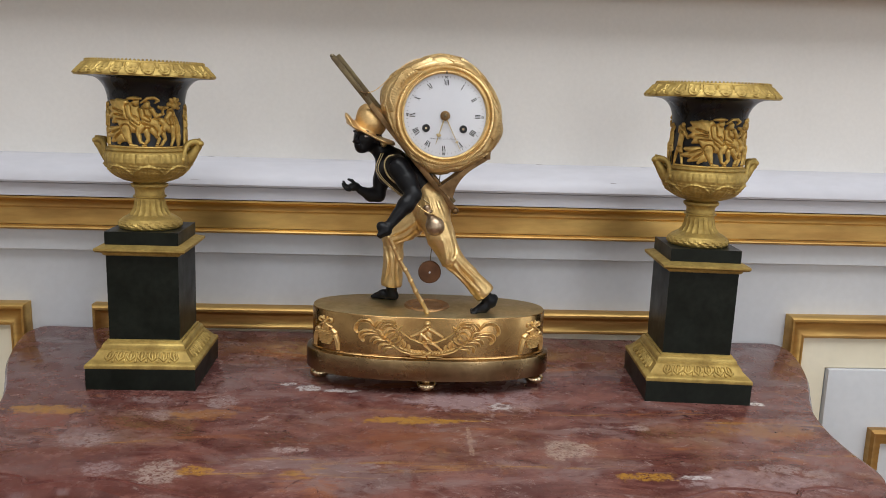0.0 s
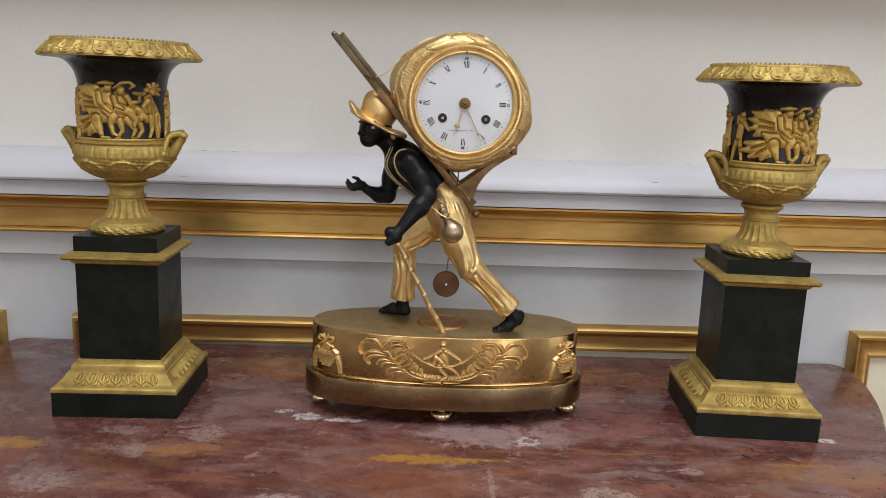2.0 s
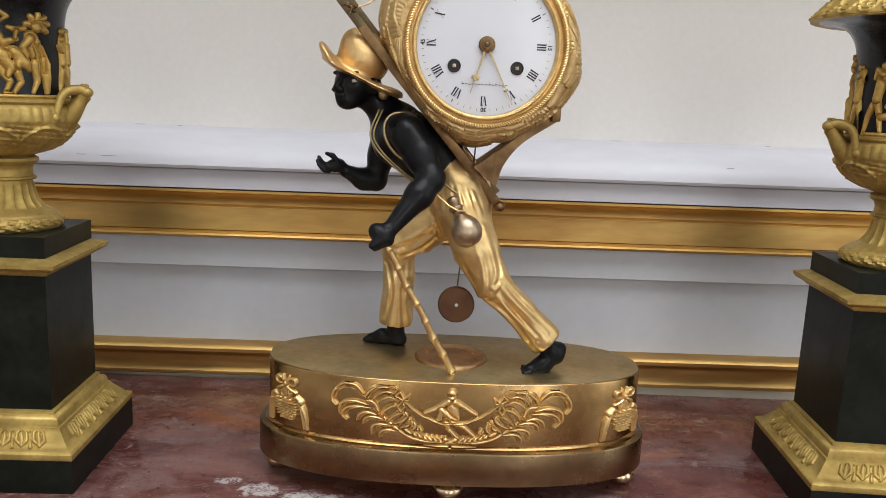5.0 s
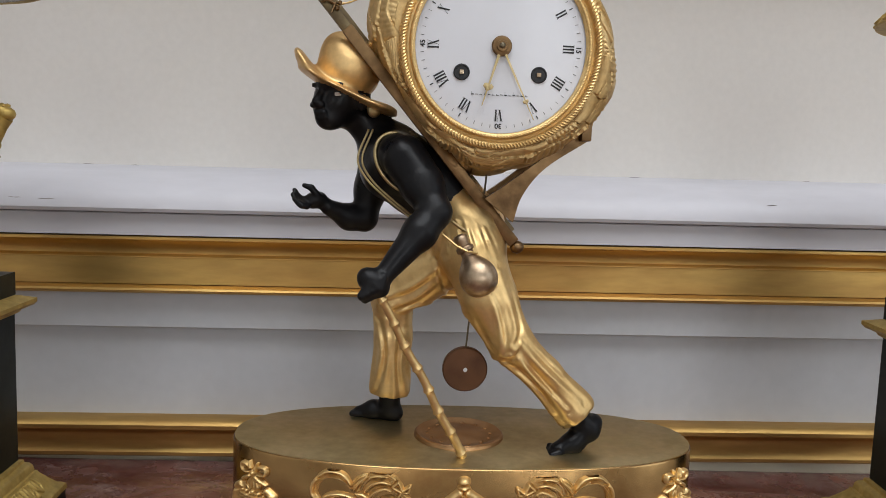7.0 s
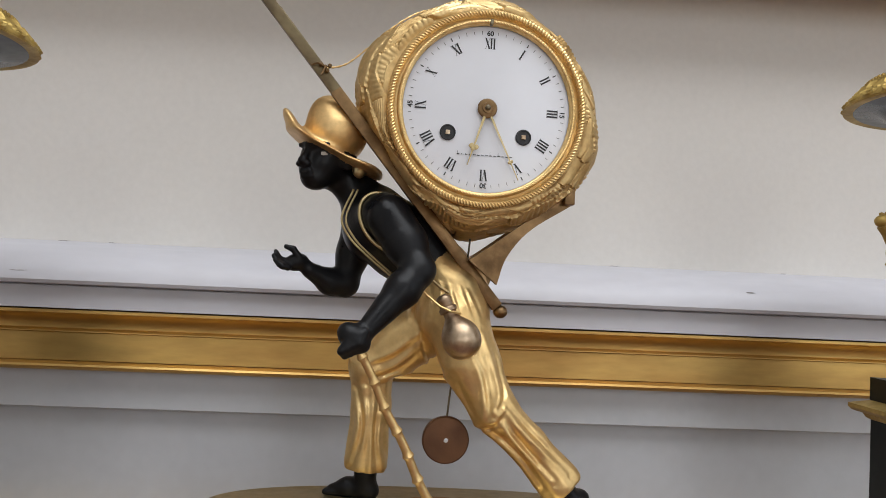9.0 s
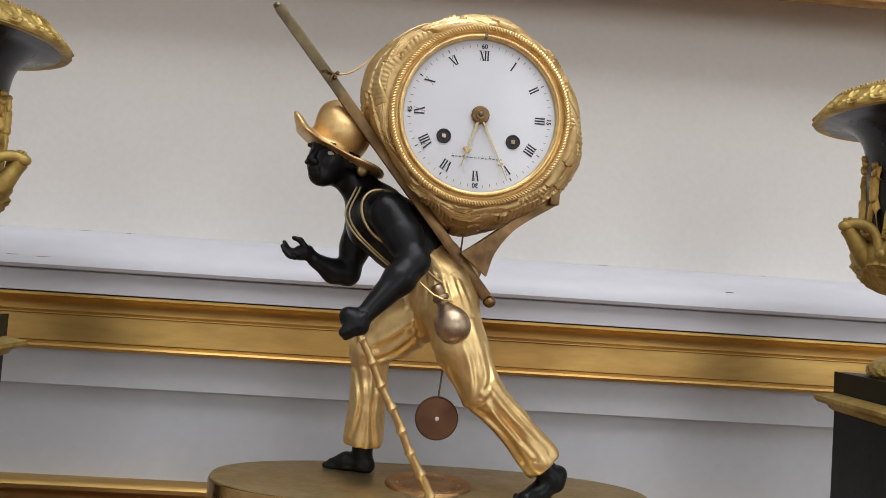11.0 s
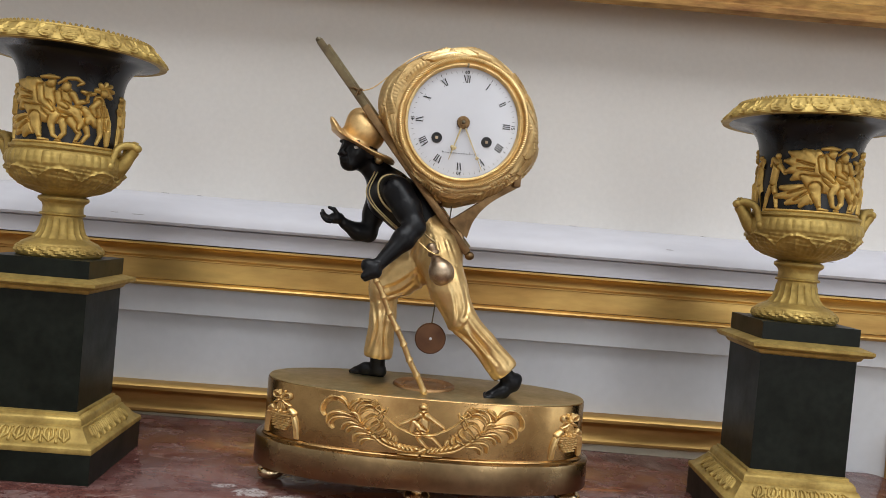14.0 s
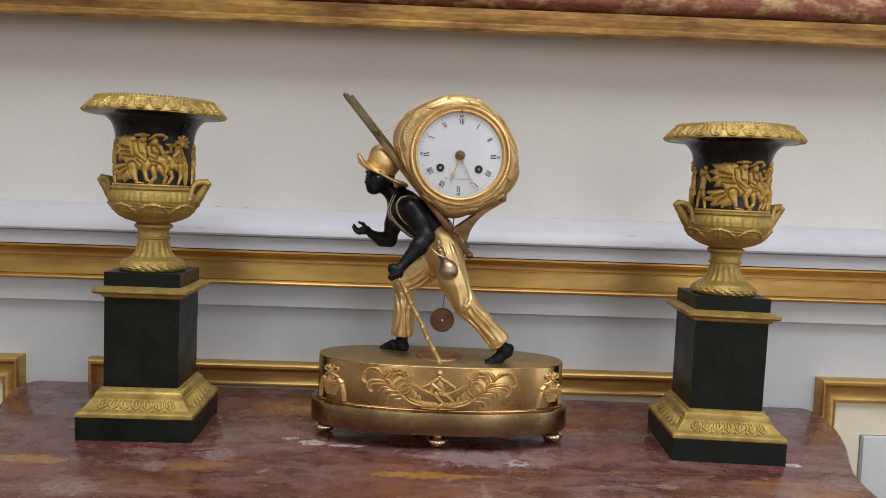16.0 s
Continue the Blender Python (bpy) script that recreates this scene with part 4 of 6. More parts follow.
for fx, fy in ((-0.004, -0.0440), (0.160, -0.010), (-0.160, 0.011), (0.004, 0.058)):
    part("foot", lathe([(0.0, 0.0), (0.0070, 0.0004), (0.0120, 0.0030), (0.0142, 0.0070), (0.0138, 0.0105), (0.0110, 0.0138), (0.0075, 0.0152), (0.0070, 0.0165), (0.0085, 0.0180), (0.0085, 0.0228)], 32, None, (fx, fy, 0)), M_FOOT, clock, "bright brass bun foot")

# mounts on the base, laid on the oval's front
_t = np.linspace(-math.pi, 0, 4001)
_x, _y = oval(BA, BB + 0.005, _t)
_y = _y + 0.005
_s = np.concatenate([[0], np.cumsum(np.hypot(np.diff(_x), np.diff(_y)))])
_mid = np.interp(-0.006, _x, _s)
_nx, _ny = np.gradient(_y), -np.gradient(_x)
_nn = np.hypot(_nx, _ny)
_nx, _ny = _nx / _nn, _ny / _nn


def on_base(u, v, h):
    q = u + _mid
    x, y, nx, ny = (np.interp(q, _s, k) for k in (_x, _y, _nx, _ny))
    return np.stack([x + nx * h, y + ny * h, 0.0571 + (v - 0.0530) * 0.81], 1)


def leaf_stroke(points, r0=0.0010, r1=0.0015, swell=True):
    """A curling leaf or stem as one tapered stroke."""
    p = spline(points, 5)
    f = np.linspace(0, 1, len(p))
    r = r0 + (r1 - r0) * np.sin(f * math.pi * 0.9) if swell else r0 + (r1 - r0) * f
    if not swell:
        return [([tuple(q) for q in p], list(r))]
    d = np.gradient(p, axis=0)
    nrm = np.stack([-d[:, 1], d[:, 0]], 1) / (np.linalg.norm(d, axis=1)[:, None] + 1e-9)
    gap = (0.0014 * np.sin(f * math.pi * 0.85))[:, None]
    return [([tuple(q) for q in p + nrm * gap * k], list(r * 0.95)) for k in (-1, 0, 1)]


BZ = 0.0580
spray = []
spray += leaf_stroke([(0.0024, 0.0585), (0.0236, 0.0585), (0.0378, 0.0636), (0.052, 0.0764), (0.0638, 0.0891), (0.0733, 0.1018), (0.0804, 0.1095)], 0.0026, 0.0016, False)
spray += leaf_stroke([(0.0719, 0.0988), (0.0813, 0.109), (0.0917, 0.1115), (0.0993, 0.1049), (0.1012, 0.0957), (0.0983, 0.0901)])
spray += leaf_stroke([(0.0747, 0.1049), (0.0813, 0.113), (0.0908, 0.114), (0.0974, 0.11)])
spray += leaf_stroke([(0.07, 0.0937), (0.0823, 0.0962), (0.0917, 0.0927), (0.0946, 0.0845), (0.0917, 0.0764)])
spray += leaf_stroke([(0.0686, 0.0906), (0.0794, 0.0906), (0.0879, 0.0876), (0.0917, 0.0809), (0.0889, 0.0753)])
spray += leaf_stroke([(0.0634, 0.0835), (0.0709, 0.085), (0.0766, 0.0815), (0.0794, 0.0753)])
spray += leaf_stroke([(0.0577, 0.0794), (0.0662, 0.0804), (0.0719, 0.0774), (0.0742, 0.0723)])
spray += leaf_stroke([(0.0511, 0.0733), (0.0605, 0.0728), (0.0657, 0.0687), (0.0662, 0.0616)])
spray += leaf_stroke([(0.0454, 0.0672), (0.053, 0.0672), (0.0582, 0.0641), (0.0596, 0.0591)])
spray += leaf_stroke([(0.0709, 0.1008), (0.0676, 0.11), (0.0586, 0.1156), (0.0492, 0.114), (0.043, 0.1069), (0.0416, 0.1018)])
spray += leaf_stroke([(0.0681, 0.0957), (0.0634, 0.1064), (0.0548, 0.111), (0.0478, 0.1079), (0.0444, 0.1018)])
spray += leaf_stroke([(0.0652, 0.0916), (0.0605, 0.1008), (0.053, 0.1054), (0.0482, 0.1028)])
spray += leaf_stroke([(0.0733, 0.1018), (0.0709, 0.109), (0.0652, 0.114)])
spray += leaf_stroke([(0.0586, 0.0835), (0.0558, 0.0906), (0.0501, 0.0957), (0.0459, 0.0947)])
spray += leaf_stroke([(0.053, 0.0784), (0.0482, 0.085), (0.043, 0.0886), (0.0397, 0.0865)])
spray += leaf_stroke([(0.0482, 0.0748), (0.0421, 0.0794), (0.0383, 0.0845), (0.0392, 0.0886)])
spray += leaf_stroke([(0.0426, 0.0708), (0.0364, 0.0753), (0.034, 0.0815)])
spray += leaf_stroke([(0.0369, 0.0667), (0.0317, 0.0723), (0.0317, 0.0789)])
spray += leaf_stroke([(0.0307, 0.0631), (0.026, 0.0682), (0.0265, 0.0728)])
spray += leaf_stroke([(0.0615, 0.0876), (0.0662, 0.0957), (0.0719, 0.0978)])
spray += [([(0.0416, 0.1018), (0.0473, 0.1059), (0.0435, 0.11), (0.0407, 0.1028), (0.0359, 0.1069), (0.0369, 0.1018), (0.0416, 0.1008), (0.0454, 0.0937), (0.0426, 0.0896), (0.0397, 0.0947), (0.0411, 0.1003)], [0.0012] * 11)]
spray += [([(0.0397, 0.0998), (0.0322, 0.0916), (0.0246, 0.0855), (0.0151, 0.0804), (0.0047, 0.0764)], [0.0010] * 5)]
for k in range(8):
    spray.append(([(0.003 + 0.0044 * k, BZ + 0.0000 + 0.00016 * k * k), (0.007 + 0.0044 * k, BZ + 0.0034 + 0.00016 * k * k)], [0.0017, 0.0022]))
swag = mirror_strokes(spray) + [([(-0.004, BZ + 0.003), (0.004, BZ - 0.004)], [0.0024] * 2), ([(0.004, BZ + 0.003), (-0.004, BZ - 0.004)], [0.0024] * 2), ([(0.002, BZ - 0.005), (0.022, BZ - 0.005)], [0.0018, 0.0008]), ([(-0.002, BZ - 0.005), (-0.022, BZ - 0.005)], [0.0018, 0.0008])]
sit = [ell(0.000, BZ + 0.054, 0.0046, 0.0052), ([(0.0, BZ + 0.047), (0.001, BZ + 0.036), (0.001, BZ + 0.026)], [0.0050, 0.0058, 0.0066]),
       ([(0.003, BZ + 0.045), (0.012, BZ + 0.038), (0.021, BZ + 0.031)], [0.0030, 0.0026, 0.0018]), ([(-0.003, BZ + 0.045), (-0.011, BZ + 0.037), (-0.022, BZ + 0.031)], [0.0030, 0.0026, 0.0018]),
       ([(0.002, BZ + 0.024), (-0.008, BZ + 0.035), (-0.010, BZ + 0.024)], [0.0040, 0.0034, 0.0024]), ([(0.000, BZ + 0.022), (0.010, BZ + 0.018), (0.020, BZ + 0.007)], [0.0036, 0.0026, 0.0016]),
       ([(-0.004, BZ + 0.021), (-0.002, BZ + 0.014), (0.003, BZ + 0.008), (0.006, BZ + 0.005)], [0.0034, 0.0026, 0.0020, 0.0016]), ([(-0.020, BZ + 0.026), (-0.008, BZ + 0.019), (0.014, BZ + 0.021), (0.022, BZ + 0.028)], [0.0012] * 4)]
part("swag_mount", relief(swag, -0.125, 0.125, 0.0500, 0.1165, 0.0004, 0.0046, 0.0014, on_base, 0.55), M_GILT, drum, "gilt bronze palm spray mount")
part("figure_mount", relief(sit, -0.03, 0.03, 0.0520, 0.1180, 0.0004, 0.0066, 0.0050, on_base, 0.6), M_GILT, drum, "plain crouching figure in gilt relief")
basket = [([(-0.0135, 0.0815), (0.0, 0.0805), (0.0135, 0.0815)], [0.0019] * 3)]
for row in range(6):
    half_w = 0.0130 * math.sqrt(max(0.05, 1 - (row / 6.0) ** 2))
    cnt = max(2, round(half_w / 0.0024))
    for k in range(cnt):
        u = -half_w + (k + 0.5 + 0.22 * (row % 2)) * 2 * half_w / cnt
        basket.append(([(u - half_w / cnt * 0.55, 0.0780 - 0.0030 * row), (u + half_w / cnt * 0.55, 0.0780 - 0.0030 * row)], [0.0016] * 2))
for sg in (-1, 1):
    # a bird with a long tail on each end of the rim
    for k in (-1, 0, 1):
        basket.append(([(sg * (0.0150 + 0.0012 * k), 0.0850), (sg * (0.0185 + 0.0014 * k), 0.0760), (sg * (0.0205 + 0.0016 * k), 0.0660), (sg * (0.0215 + 0.0018 * k), 0.0540)], [0.0022, 0.0021, 0.0015, 0.0008]))
    basket += [([(sg * 0.0165, 0.0850), (sg * 0.0125, 0.0890), (sg * 0.0095, 0.0860)], [0.0034, 0.0026, 0.0010])]
    basket += [([(sg * 0.0008 * q, 0.0830), (sg * 0.0016 * q, 0.0900), (sg * 0.0010 * q, 0.0970)], [0.0011] * 3) for q in (1, 3)]
    basket += [([tuple(p) for p in spline([(0.0, 0.1010), (sg * 0.0050, 0.1075), (sg * 0.0105, 0.1080), (sg * 0.0100, 0.1020), (0.0, 0.1005)], 4)], [0.0014] * 17), ([(sg * 0.001, 0.1000), (sg * 0.0070, 0.0960), (sg * 0.0115, 0.0935)], [0.0016, 0.0019, 0.0008]),
               ([(sg * 0.001, 0.1020), (sg * 0.0035, 0.1110)], [0.0016, 0.0008]), ell(sg * 0.0055, 0.0848, 0.0020, 0.0018), ell(sg * 0.0100, 0.0840, 0.0017, 0.0015)]
basket += [ell(0.0, 0.1020, 0.0026, 0.0026), ell(0.0, 0.0850, 0.0022, 0.0020)]
for du in (-0.149, 0.158):
    part("basket_mount", relief([([(u + du, v) for u, v in p], r) for p, r in basket], du - 0.03, du + 0.03, 0.0500, 0.1165, 0.0004, 0.0042, 0.0018, on_base, 0.6), M_GILT, drum, "gilt bronze basket mount with two birds")

# medallion let into the top
M_MED = mat("reddish_gilt_bronze", (0.52, 0.32, 0.16), (0.36, 0.20, 0.09), 0.36, 1.0, scale=50, bump=0.2, bscale=200)
med = part("medallion", lathe([(0.0, 0.1195), (0.014, 0.1192), (0.020, 0.1184), (0.026, 0.1182), (0.029, 0.1196), (0.0315, 0.1200), (0.0330, 0.1190), (0.0335, 0.1170), (0.0, 0.1165)], 64, None, (-0.004, 0.002, -0.0035)), M_MED, drum, "round reddish gilt medallion")
bm = bmesh.new()
for k in range(14):
    a = 2 * math.pi * k / 14
    ball((-0.004 + 0.0235 * math.cos(a), 0.002 + 0.0235 * math.sin(a), 0.1149), (0.0016, 0.0016, 0.0012), bm, 1)
part("boss", bm, M_MED, med)

# ---- the porter statuette, one sculpted form ----
FRONT = Vector((0.0258, 0.3794, 1.1739))


def deeper(x, y, z):
    """How far a place of the sculptor's sketch lies back on the base, and its growth."""
    dy = float(np.interp(z, [1.02, 1.10, 1.15, 1.20], [0.018, 0.022, 0.030, 0.040])) + 0.3 * max(0.0, 1.07 - y) - 0.3 * max(0.0, y - 1.12)
    return dy, 1 + dy / (y - FRONT.y)


def S3(x, y, z):
    """A place of the sketch, set back, in the clock's own space."""
    k = deeper(x, y, z)[1]
    sink = float(np.interp(z, [1.06, 1.18], [0.0035, 0.0]))
    return L3(*(FRONT + (Vector((x, y, z)) - FRONT) * k - Vector((0, 0, sink))))

H = 0.00108
G0 = np.array(L3(-0.068, 1.030, TOP + 0.109))
GN = (np.array(L3(0.190, 1.225, 1.312)) - G0) / H
GN = tuple(int(k) for k in GN)
gx, gy, gz = (np.arange(GN[k], dtype=np.float32) * H + G0[k] for k in range(3))
FAR = 0.03
fields = {k: np.full(GN, FAR, np.float32) for k in ("skin", "cloth", "hat", "trim", "eye")}


def window(lo, hi, pad=0.014):
    s_ = []
    for k, ax in enumerate((gx, gy, gz)):
        i0, i1 = np.searchsorted(ax, [lo[k] - pad, hi[k] + pad])
        s_.append(slice(int(i0), int(max(i1, i0 + 1))))
    return tuple(s_), np.meshgrid(gx[s_[0]], gy[s_[1]], gz[s_[2]], indexing="ij")


def blend(kind, where, d, k):
    f = fields[kind][where]
    if k > 0:
        h = np.clip(0.5 + 0.5 * (f - d) / k, 0, 1)
        fields[kind][where] = f * (1 - h) + d * h - k * h * (1 - h)
    else:
        fields[kind][where] = np.minimum(f, d)


def limb(kind, pts, rad, k=0.006, fold=0.0):
    """Tapered limbs through world places; fold: depth of drapery creases along them."""
    rad = [r * deeper(*p)[1] for p, r in zip(pts, rad)]
    pts = [np.array(S3(*p)) for p in pts]
    for a, b, ra, rb in zip(pts, pts[1:], rad, rad[1:]):
        big = max(ra, rb)
        where, (X, Y, Z) = window(np.minimum(a, b) - big, np.maximum(a, b) + big)
        d = b - a
        t = np.clip(((X - a[0]) * d[0] + (Y - a[1]) * d[1] + (Z - a[2]) * d[2]) / float(d @ d), 0, 1)
        ox, oy, oz = X - a[0] - t * d[0], Y - a[1] - t * d[1], Z - a[2] - t * d[2]
        dist = np.sqrt(ox * ox + oy * oy + oz * oz) - (ra + (rb - ra) * t)
        if fold:
            u = d / np.linalg.norm(d)
            e = np.cross(u, (0, 1, 0))
            e /= np.linalg.norm(e)
            ang = np.arctan2(oy, ox * e[0] + oy * e[1] + oz * e[2])
            dist = dist + fold * (0.6 * np.sin(5 * ang + 1.2 * t + 0.7 * np.sin(3 * t + 1)) + 0.4 * np.sin(9 * ang - 2.4 * t + 0.6) + 0.25 * np.sin(2 * ang + 6 * t))
        blend(kind, where, dist.astype(np.float32), k)


def lump(kind, c, r, turn=(0, 0, 0), k=0.005, sketch=True):
    if sketch:
        r = tuple(v * deeper(*c)[1] for v in r)
    c = np.array(S3(*c) if sketch else L3(*c))
    big = np.full(3, max(r))
    where, (X, Y, Z) = window(c - big, c + big)
    m = np.array(Euler([radians(a) for a in turn]).to_matrix().transposed())
    p = np.stack([X - c[0], Y - c[1], Z - c[2]])
    q = np.einsum("ij,jabc->iabc", m, p) / np.array(r)[:, None, None, None]
    n = np.sqrt((q * q).sum(0))
    blend(kind, where, ((n - 1) * min(r) * np.clip(1.0 + 0.0 * n, 1, 2)).astype(np.float32), k)


# head and neck
lump("skin", (-0.0140, 1.0890, 1.2565), (0.0178, 0.0172, 0.0190), (0, 10, 0), 0.004)
lump("skin", (-0.0190, 1.0830, 1.2490), (0.0140, 0.0140, 0.0165), (0, 20, 0), 0.006)
lump("skin", (-0.0225, 1.0775, 1.2380), (0.0080, 0.0080, 0.0062), (0, 0, 0), 0.004)
limb("skin", [(-0.0262, 1.0710, 1.2575), (-0.0302, 1.0670, 1.2490)], [0.0020, 0.0027], 0.003)
limb("skin", [(-0.0268, 1.0672, 1.2470), (-0.0322, 1.0712, 1.2470)], [0.0022, 0.0022], 0.002)
limb("skin", [(-0.0250, 1.0678, 1.2425), (-0.0300, 1.0716, 1.2425)], [0.0019, 0.0019], 0.0015)
limb("skin", [(-0.0245, 1.0688, 1.2395), (-0.0292, 1.0726, 1.2395)], [0.0019, 0.0019], 0.0015)
limb("skin", [(-0.0150, 1.0690, 1.2600), (-0.0255, 1.0700, 1.2605), (-0.0325, 1.0765, 1.2600)], [0.0015, 0.0019, 0.0015], 0.004)
lump("skin", (-0.0015, 1.0740, 1.2500), (0.0040, 0.0020, 0.0055), (0, 0, 0), 0.002)
limb("skin", [(-0.004, 1.0930, 1.2420), (0.016, 1.0950, 1.2240)], [0.0118, 0.0150], 0.007)
# torso
limb("skin", [(0.021, 1.0960, 1.2125), (0.040, 1.0980, 1.2010), (0.066, 1.1000, 1.1830)], [0.0245, 0.0245, 0.0205], 0.010)
limb("skin", [(0.022, 1.0720, 1.2170), (0.016, 1.1220, 1.2150)], [0.0145, 0.0140], 0.010)
lump("skin", (0.016, 1.0850, 1.2010), (0.0145, 0.0155, 0.0125), (0, 20, 0), 0.008)
# near arm and its grip
limb("skin", [(0.0270, 1.0600, 1.2150), (0.0380, 1.0500, 1.1990), (0.0465, 1.0400, 1.1820)], [0.0140, 0.0128, 0.0098], 0.007)
limb("skin", [(0.0465, 1.0400, 1.1820), (0.0370, 1.0340, 1.1700), (0.0170, 1.0220, 1.1470)], [0.0098, 0.0104, 0.0062], 0.005)
lump("skin", (0.0095, 1.0185, 1.1415), (0.0110, 0.0080, 0.0078), (0, 38, 0), 0.004)
for k in range(4):
    limb("skin", [(0.0060 + 0.0032 * k, 1.0110 + 0.0005 * k, 1.1400 + 0.0018 * k), (0.0030 + 0.0032 * k, 1.0110, 1.1345 + 0.0016 * k), (0.0050 + 0.0030 * k, 1.0165, 1.1315 + 0.0015 * k)], [0.0026, 0.0025, 0.0023], 0.0012)
limb("skin", [(0.0270, 1.0600, 1.2150), (0.0368, 1.0510, 1.2008)], [0.0149, 0.0141], 0)
# far arm, open palm
limb("skin", [(0.0080, 1.1270, 1.2120), (0.0050, 1.1310, 1.1930), (0.0005, 1.1310, 1.1720)], [0.0125, 0.0110, 0.0090], 0.007)
limb("skin", [(0.0005, 1.1310, 1.1720), (-0.0100, 1.1250, 1.1725), (-0.0240, 1.1120, 1.1795)], [0.0092, 0.0088, 0.0056], 0.005)
lump("skin", (-0.0330, 1.1080, 1.1845), (0.0085, 0.0066, 0.0060), (0, -15, 0), 0.004)
for k, (dx, dz) in enumerate(((-0.0135, 0.0030), (-0.0145, 0.0000), (-0.0130, -0.0030), (-0.0105, -0.0050))):
    limb("skin", [(-0.0380, 1.1080 - 0.0022 * k, 1.1840 - 0.0012 * k), (-0.0330 + dx * 0.8, 1.1060 - 0.0022 * k, 1.1840 + dz * 0.6), (-0.0335 + dx, 1.1060 - 0.002 * k, 1.1880 + dz)], [0.0024, 0.0021, 0.0017], 0.0012)
limb("skin", [(-0.0310, 1.1030, 1.1880), (-0.0350, 1.1010, 1.1930), (-0.0400, 1.1010, 1.1945)], [0.0026, 0.0022, 0.0017], 0.0012)
# trousers
limb("cloth", [(0.0640, 1.1000, 1.1840), (0.0720, 1.1000, 1.1700), (0.0760, 1.1000, 1.1560)], [0.0220, 0.0250, 0.0245], 0.008, 0.0003)
limb("cloth", [(0.0765, 1.0890, 1.1520), (0.0870, 1.0830, 1.1250), (0.1030, 1.0800, 1.0965)], [0.0220, 0.0186, 0.0146], 0.006, 0.0003)
limb("cloth", [(0.1030, 1.0800, 1.0965), (0.1265, 1.0805, 1.0755), (0.1490, 1.0825, 1.0510)], [0.0146, 0.0118, 0.0150], 0.005, 0.0006)
limb("cloth", [(0.0660, 1.1150, 1.1500), (0.0420, 1.1330, 1.1330), (0.0230, 1.1430, 1.1160)], [0.0225, 0.0205, 0.0160], 0.006, 0.0003)
limb("cloth", [(0.0230, 1.1430, 1.1160), (0.0240, 1.1500, 1.0850), (0.0225, 1.1560, 1.0460)], [0.0158, 0.0135, 0.0160], 0.005, 0.0006)


def crease(points, height, width):
    """A sharp fold of the cloth along a line in elevation, a ridge with a hollow beside it."""
    p = spline([S3(x, 1.095, z)[::2] for x, z in points], 6)
    lo, hi = p.min(0) - 4 * width, p.max(0) + 4 * width
    sx, sz = (slice(*(int(k) for k in np.searchsorted(ax, [lo[i], hi[i]]))) for i, ax in enumerate((gx, gz)))
    X, Z = np.meshgrid(gx[sx], gz[sz], indexing="ij")
    best, sign, fade = np.full(X.shape, 1.0), np.zeros(X.shape), np.zeros(X.shape)
    for i, (a, b) in enumerate(zip(p, p[1:])):
        d = b - a
        t = np.clip(((X - a[0]) * d[0] + (Z - a[1]) * d[1]) / float(d @ d), 0, 1)
        ex, ez = X - a[0] - t * d[0], Z - a[1] - t * d[1]
        q = np.hypot(ex, ez)
        m = q < best
        best, sign, fade = np.where(m, q, best), np.where(m, np.sign(d[0] * ez - d[1] * ex), sign), np.where(m, np.sin(math.pi * np.clip((i + t) / (len(p) - 1), 0.12, 0.88)), fade)
    sd = best * sign
    h = height * fade * (np.exp(-(sd / width) ** 2) - 0.8 * np.exp(-((sd - 1.7 * width) / (0.8 * width)) ** 2))
    fields["cloth"][sx, :, sz] -= h[:, None, :].astype(np.float32)


for line, hgt in (([(0.092, 1.144), (0.100, 1.121), (0.103, 1.105), (0.094, 1.089)], 1.5), ([(0.084, 1.133), (0.091, 1.115), (0.094, 1.098), (0.091, 1.086)], 1.2), ([(0.106, 1.100), (0.100, 1.091), (0.093, 1.086)], 1.5), ([(0.072, 1.116), (0.081, 1.100), (0.090, 1.086)], 0.7),
                  ([(0.108, 1.098), (0.127, 1.079), (0.150, 1.059)], 1.5), ([(0.103, 1.090), (0.121, 1.072), (0.140, 1.054)], 1.6), ([(0.094, 1.085), (0.115, 1.070), (0.133, 1.049)], 1.4), ([(0.102, 1.096), (0.114, 1.080), (0.128, 1.066)], 1.2),
                  ([(0.051, 1.140), (0.035, 1.127), (0.019, 1.119)], 1.4), ([(0.054, 1.133), (0.038, 1.118), (0.022, 1.111)], 1.5), ([(0.066, 1.112), (0.045, 1.112), (0.029, 1.108)], 1.2), ([(0.048, 1.147), (0.056, 1.126), (0.071, 1.112)], 1.0),
                  ([(0.011, 1.098), (0.015, 1.075), (0.010, 1.049)], 1.5), ([(0.018, 1.101), (0.020, 1.075), (0.018, 1.045)], 1.4), ([(0.025, 1.099), (0.024, 1.071), (0.026, 1.043)], 1.4), ([(0.031, 1.083), (0.030, 1.064), (0.035, 1.045)], 1.2)):
    crease(line, hgt * 0.0014, 0.0021)
for line in ([(0.052, 1.169), (0.051, 1.150)], [(0.057, 1.172), (0.057, 1.155)], [(0.063, 1.175), (0.064, 1.161)], [(0.069, 1.174), (0.075, 1.154)], [(0.076, 1.173), (0.084, 1.153)], [(0.048, 1.165), (0.045, 1.149)], [(0.081, 1.171), (0.089, 1.154)]):
    crease(line, 0.0010, 0.0015)
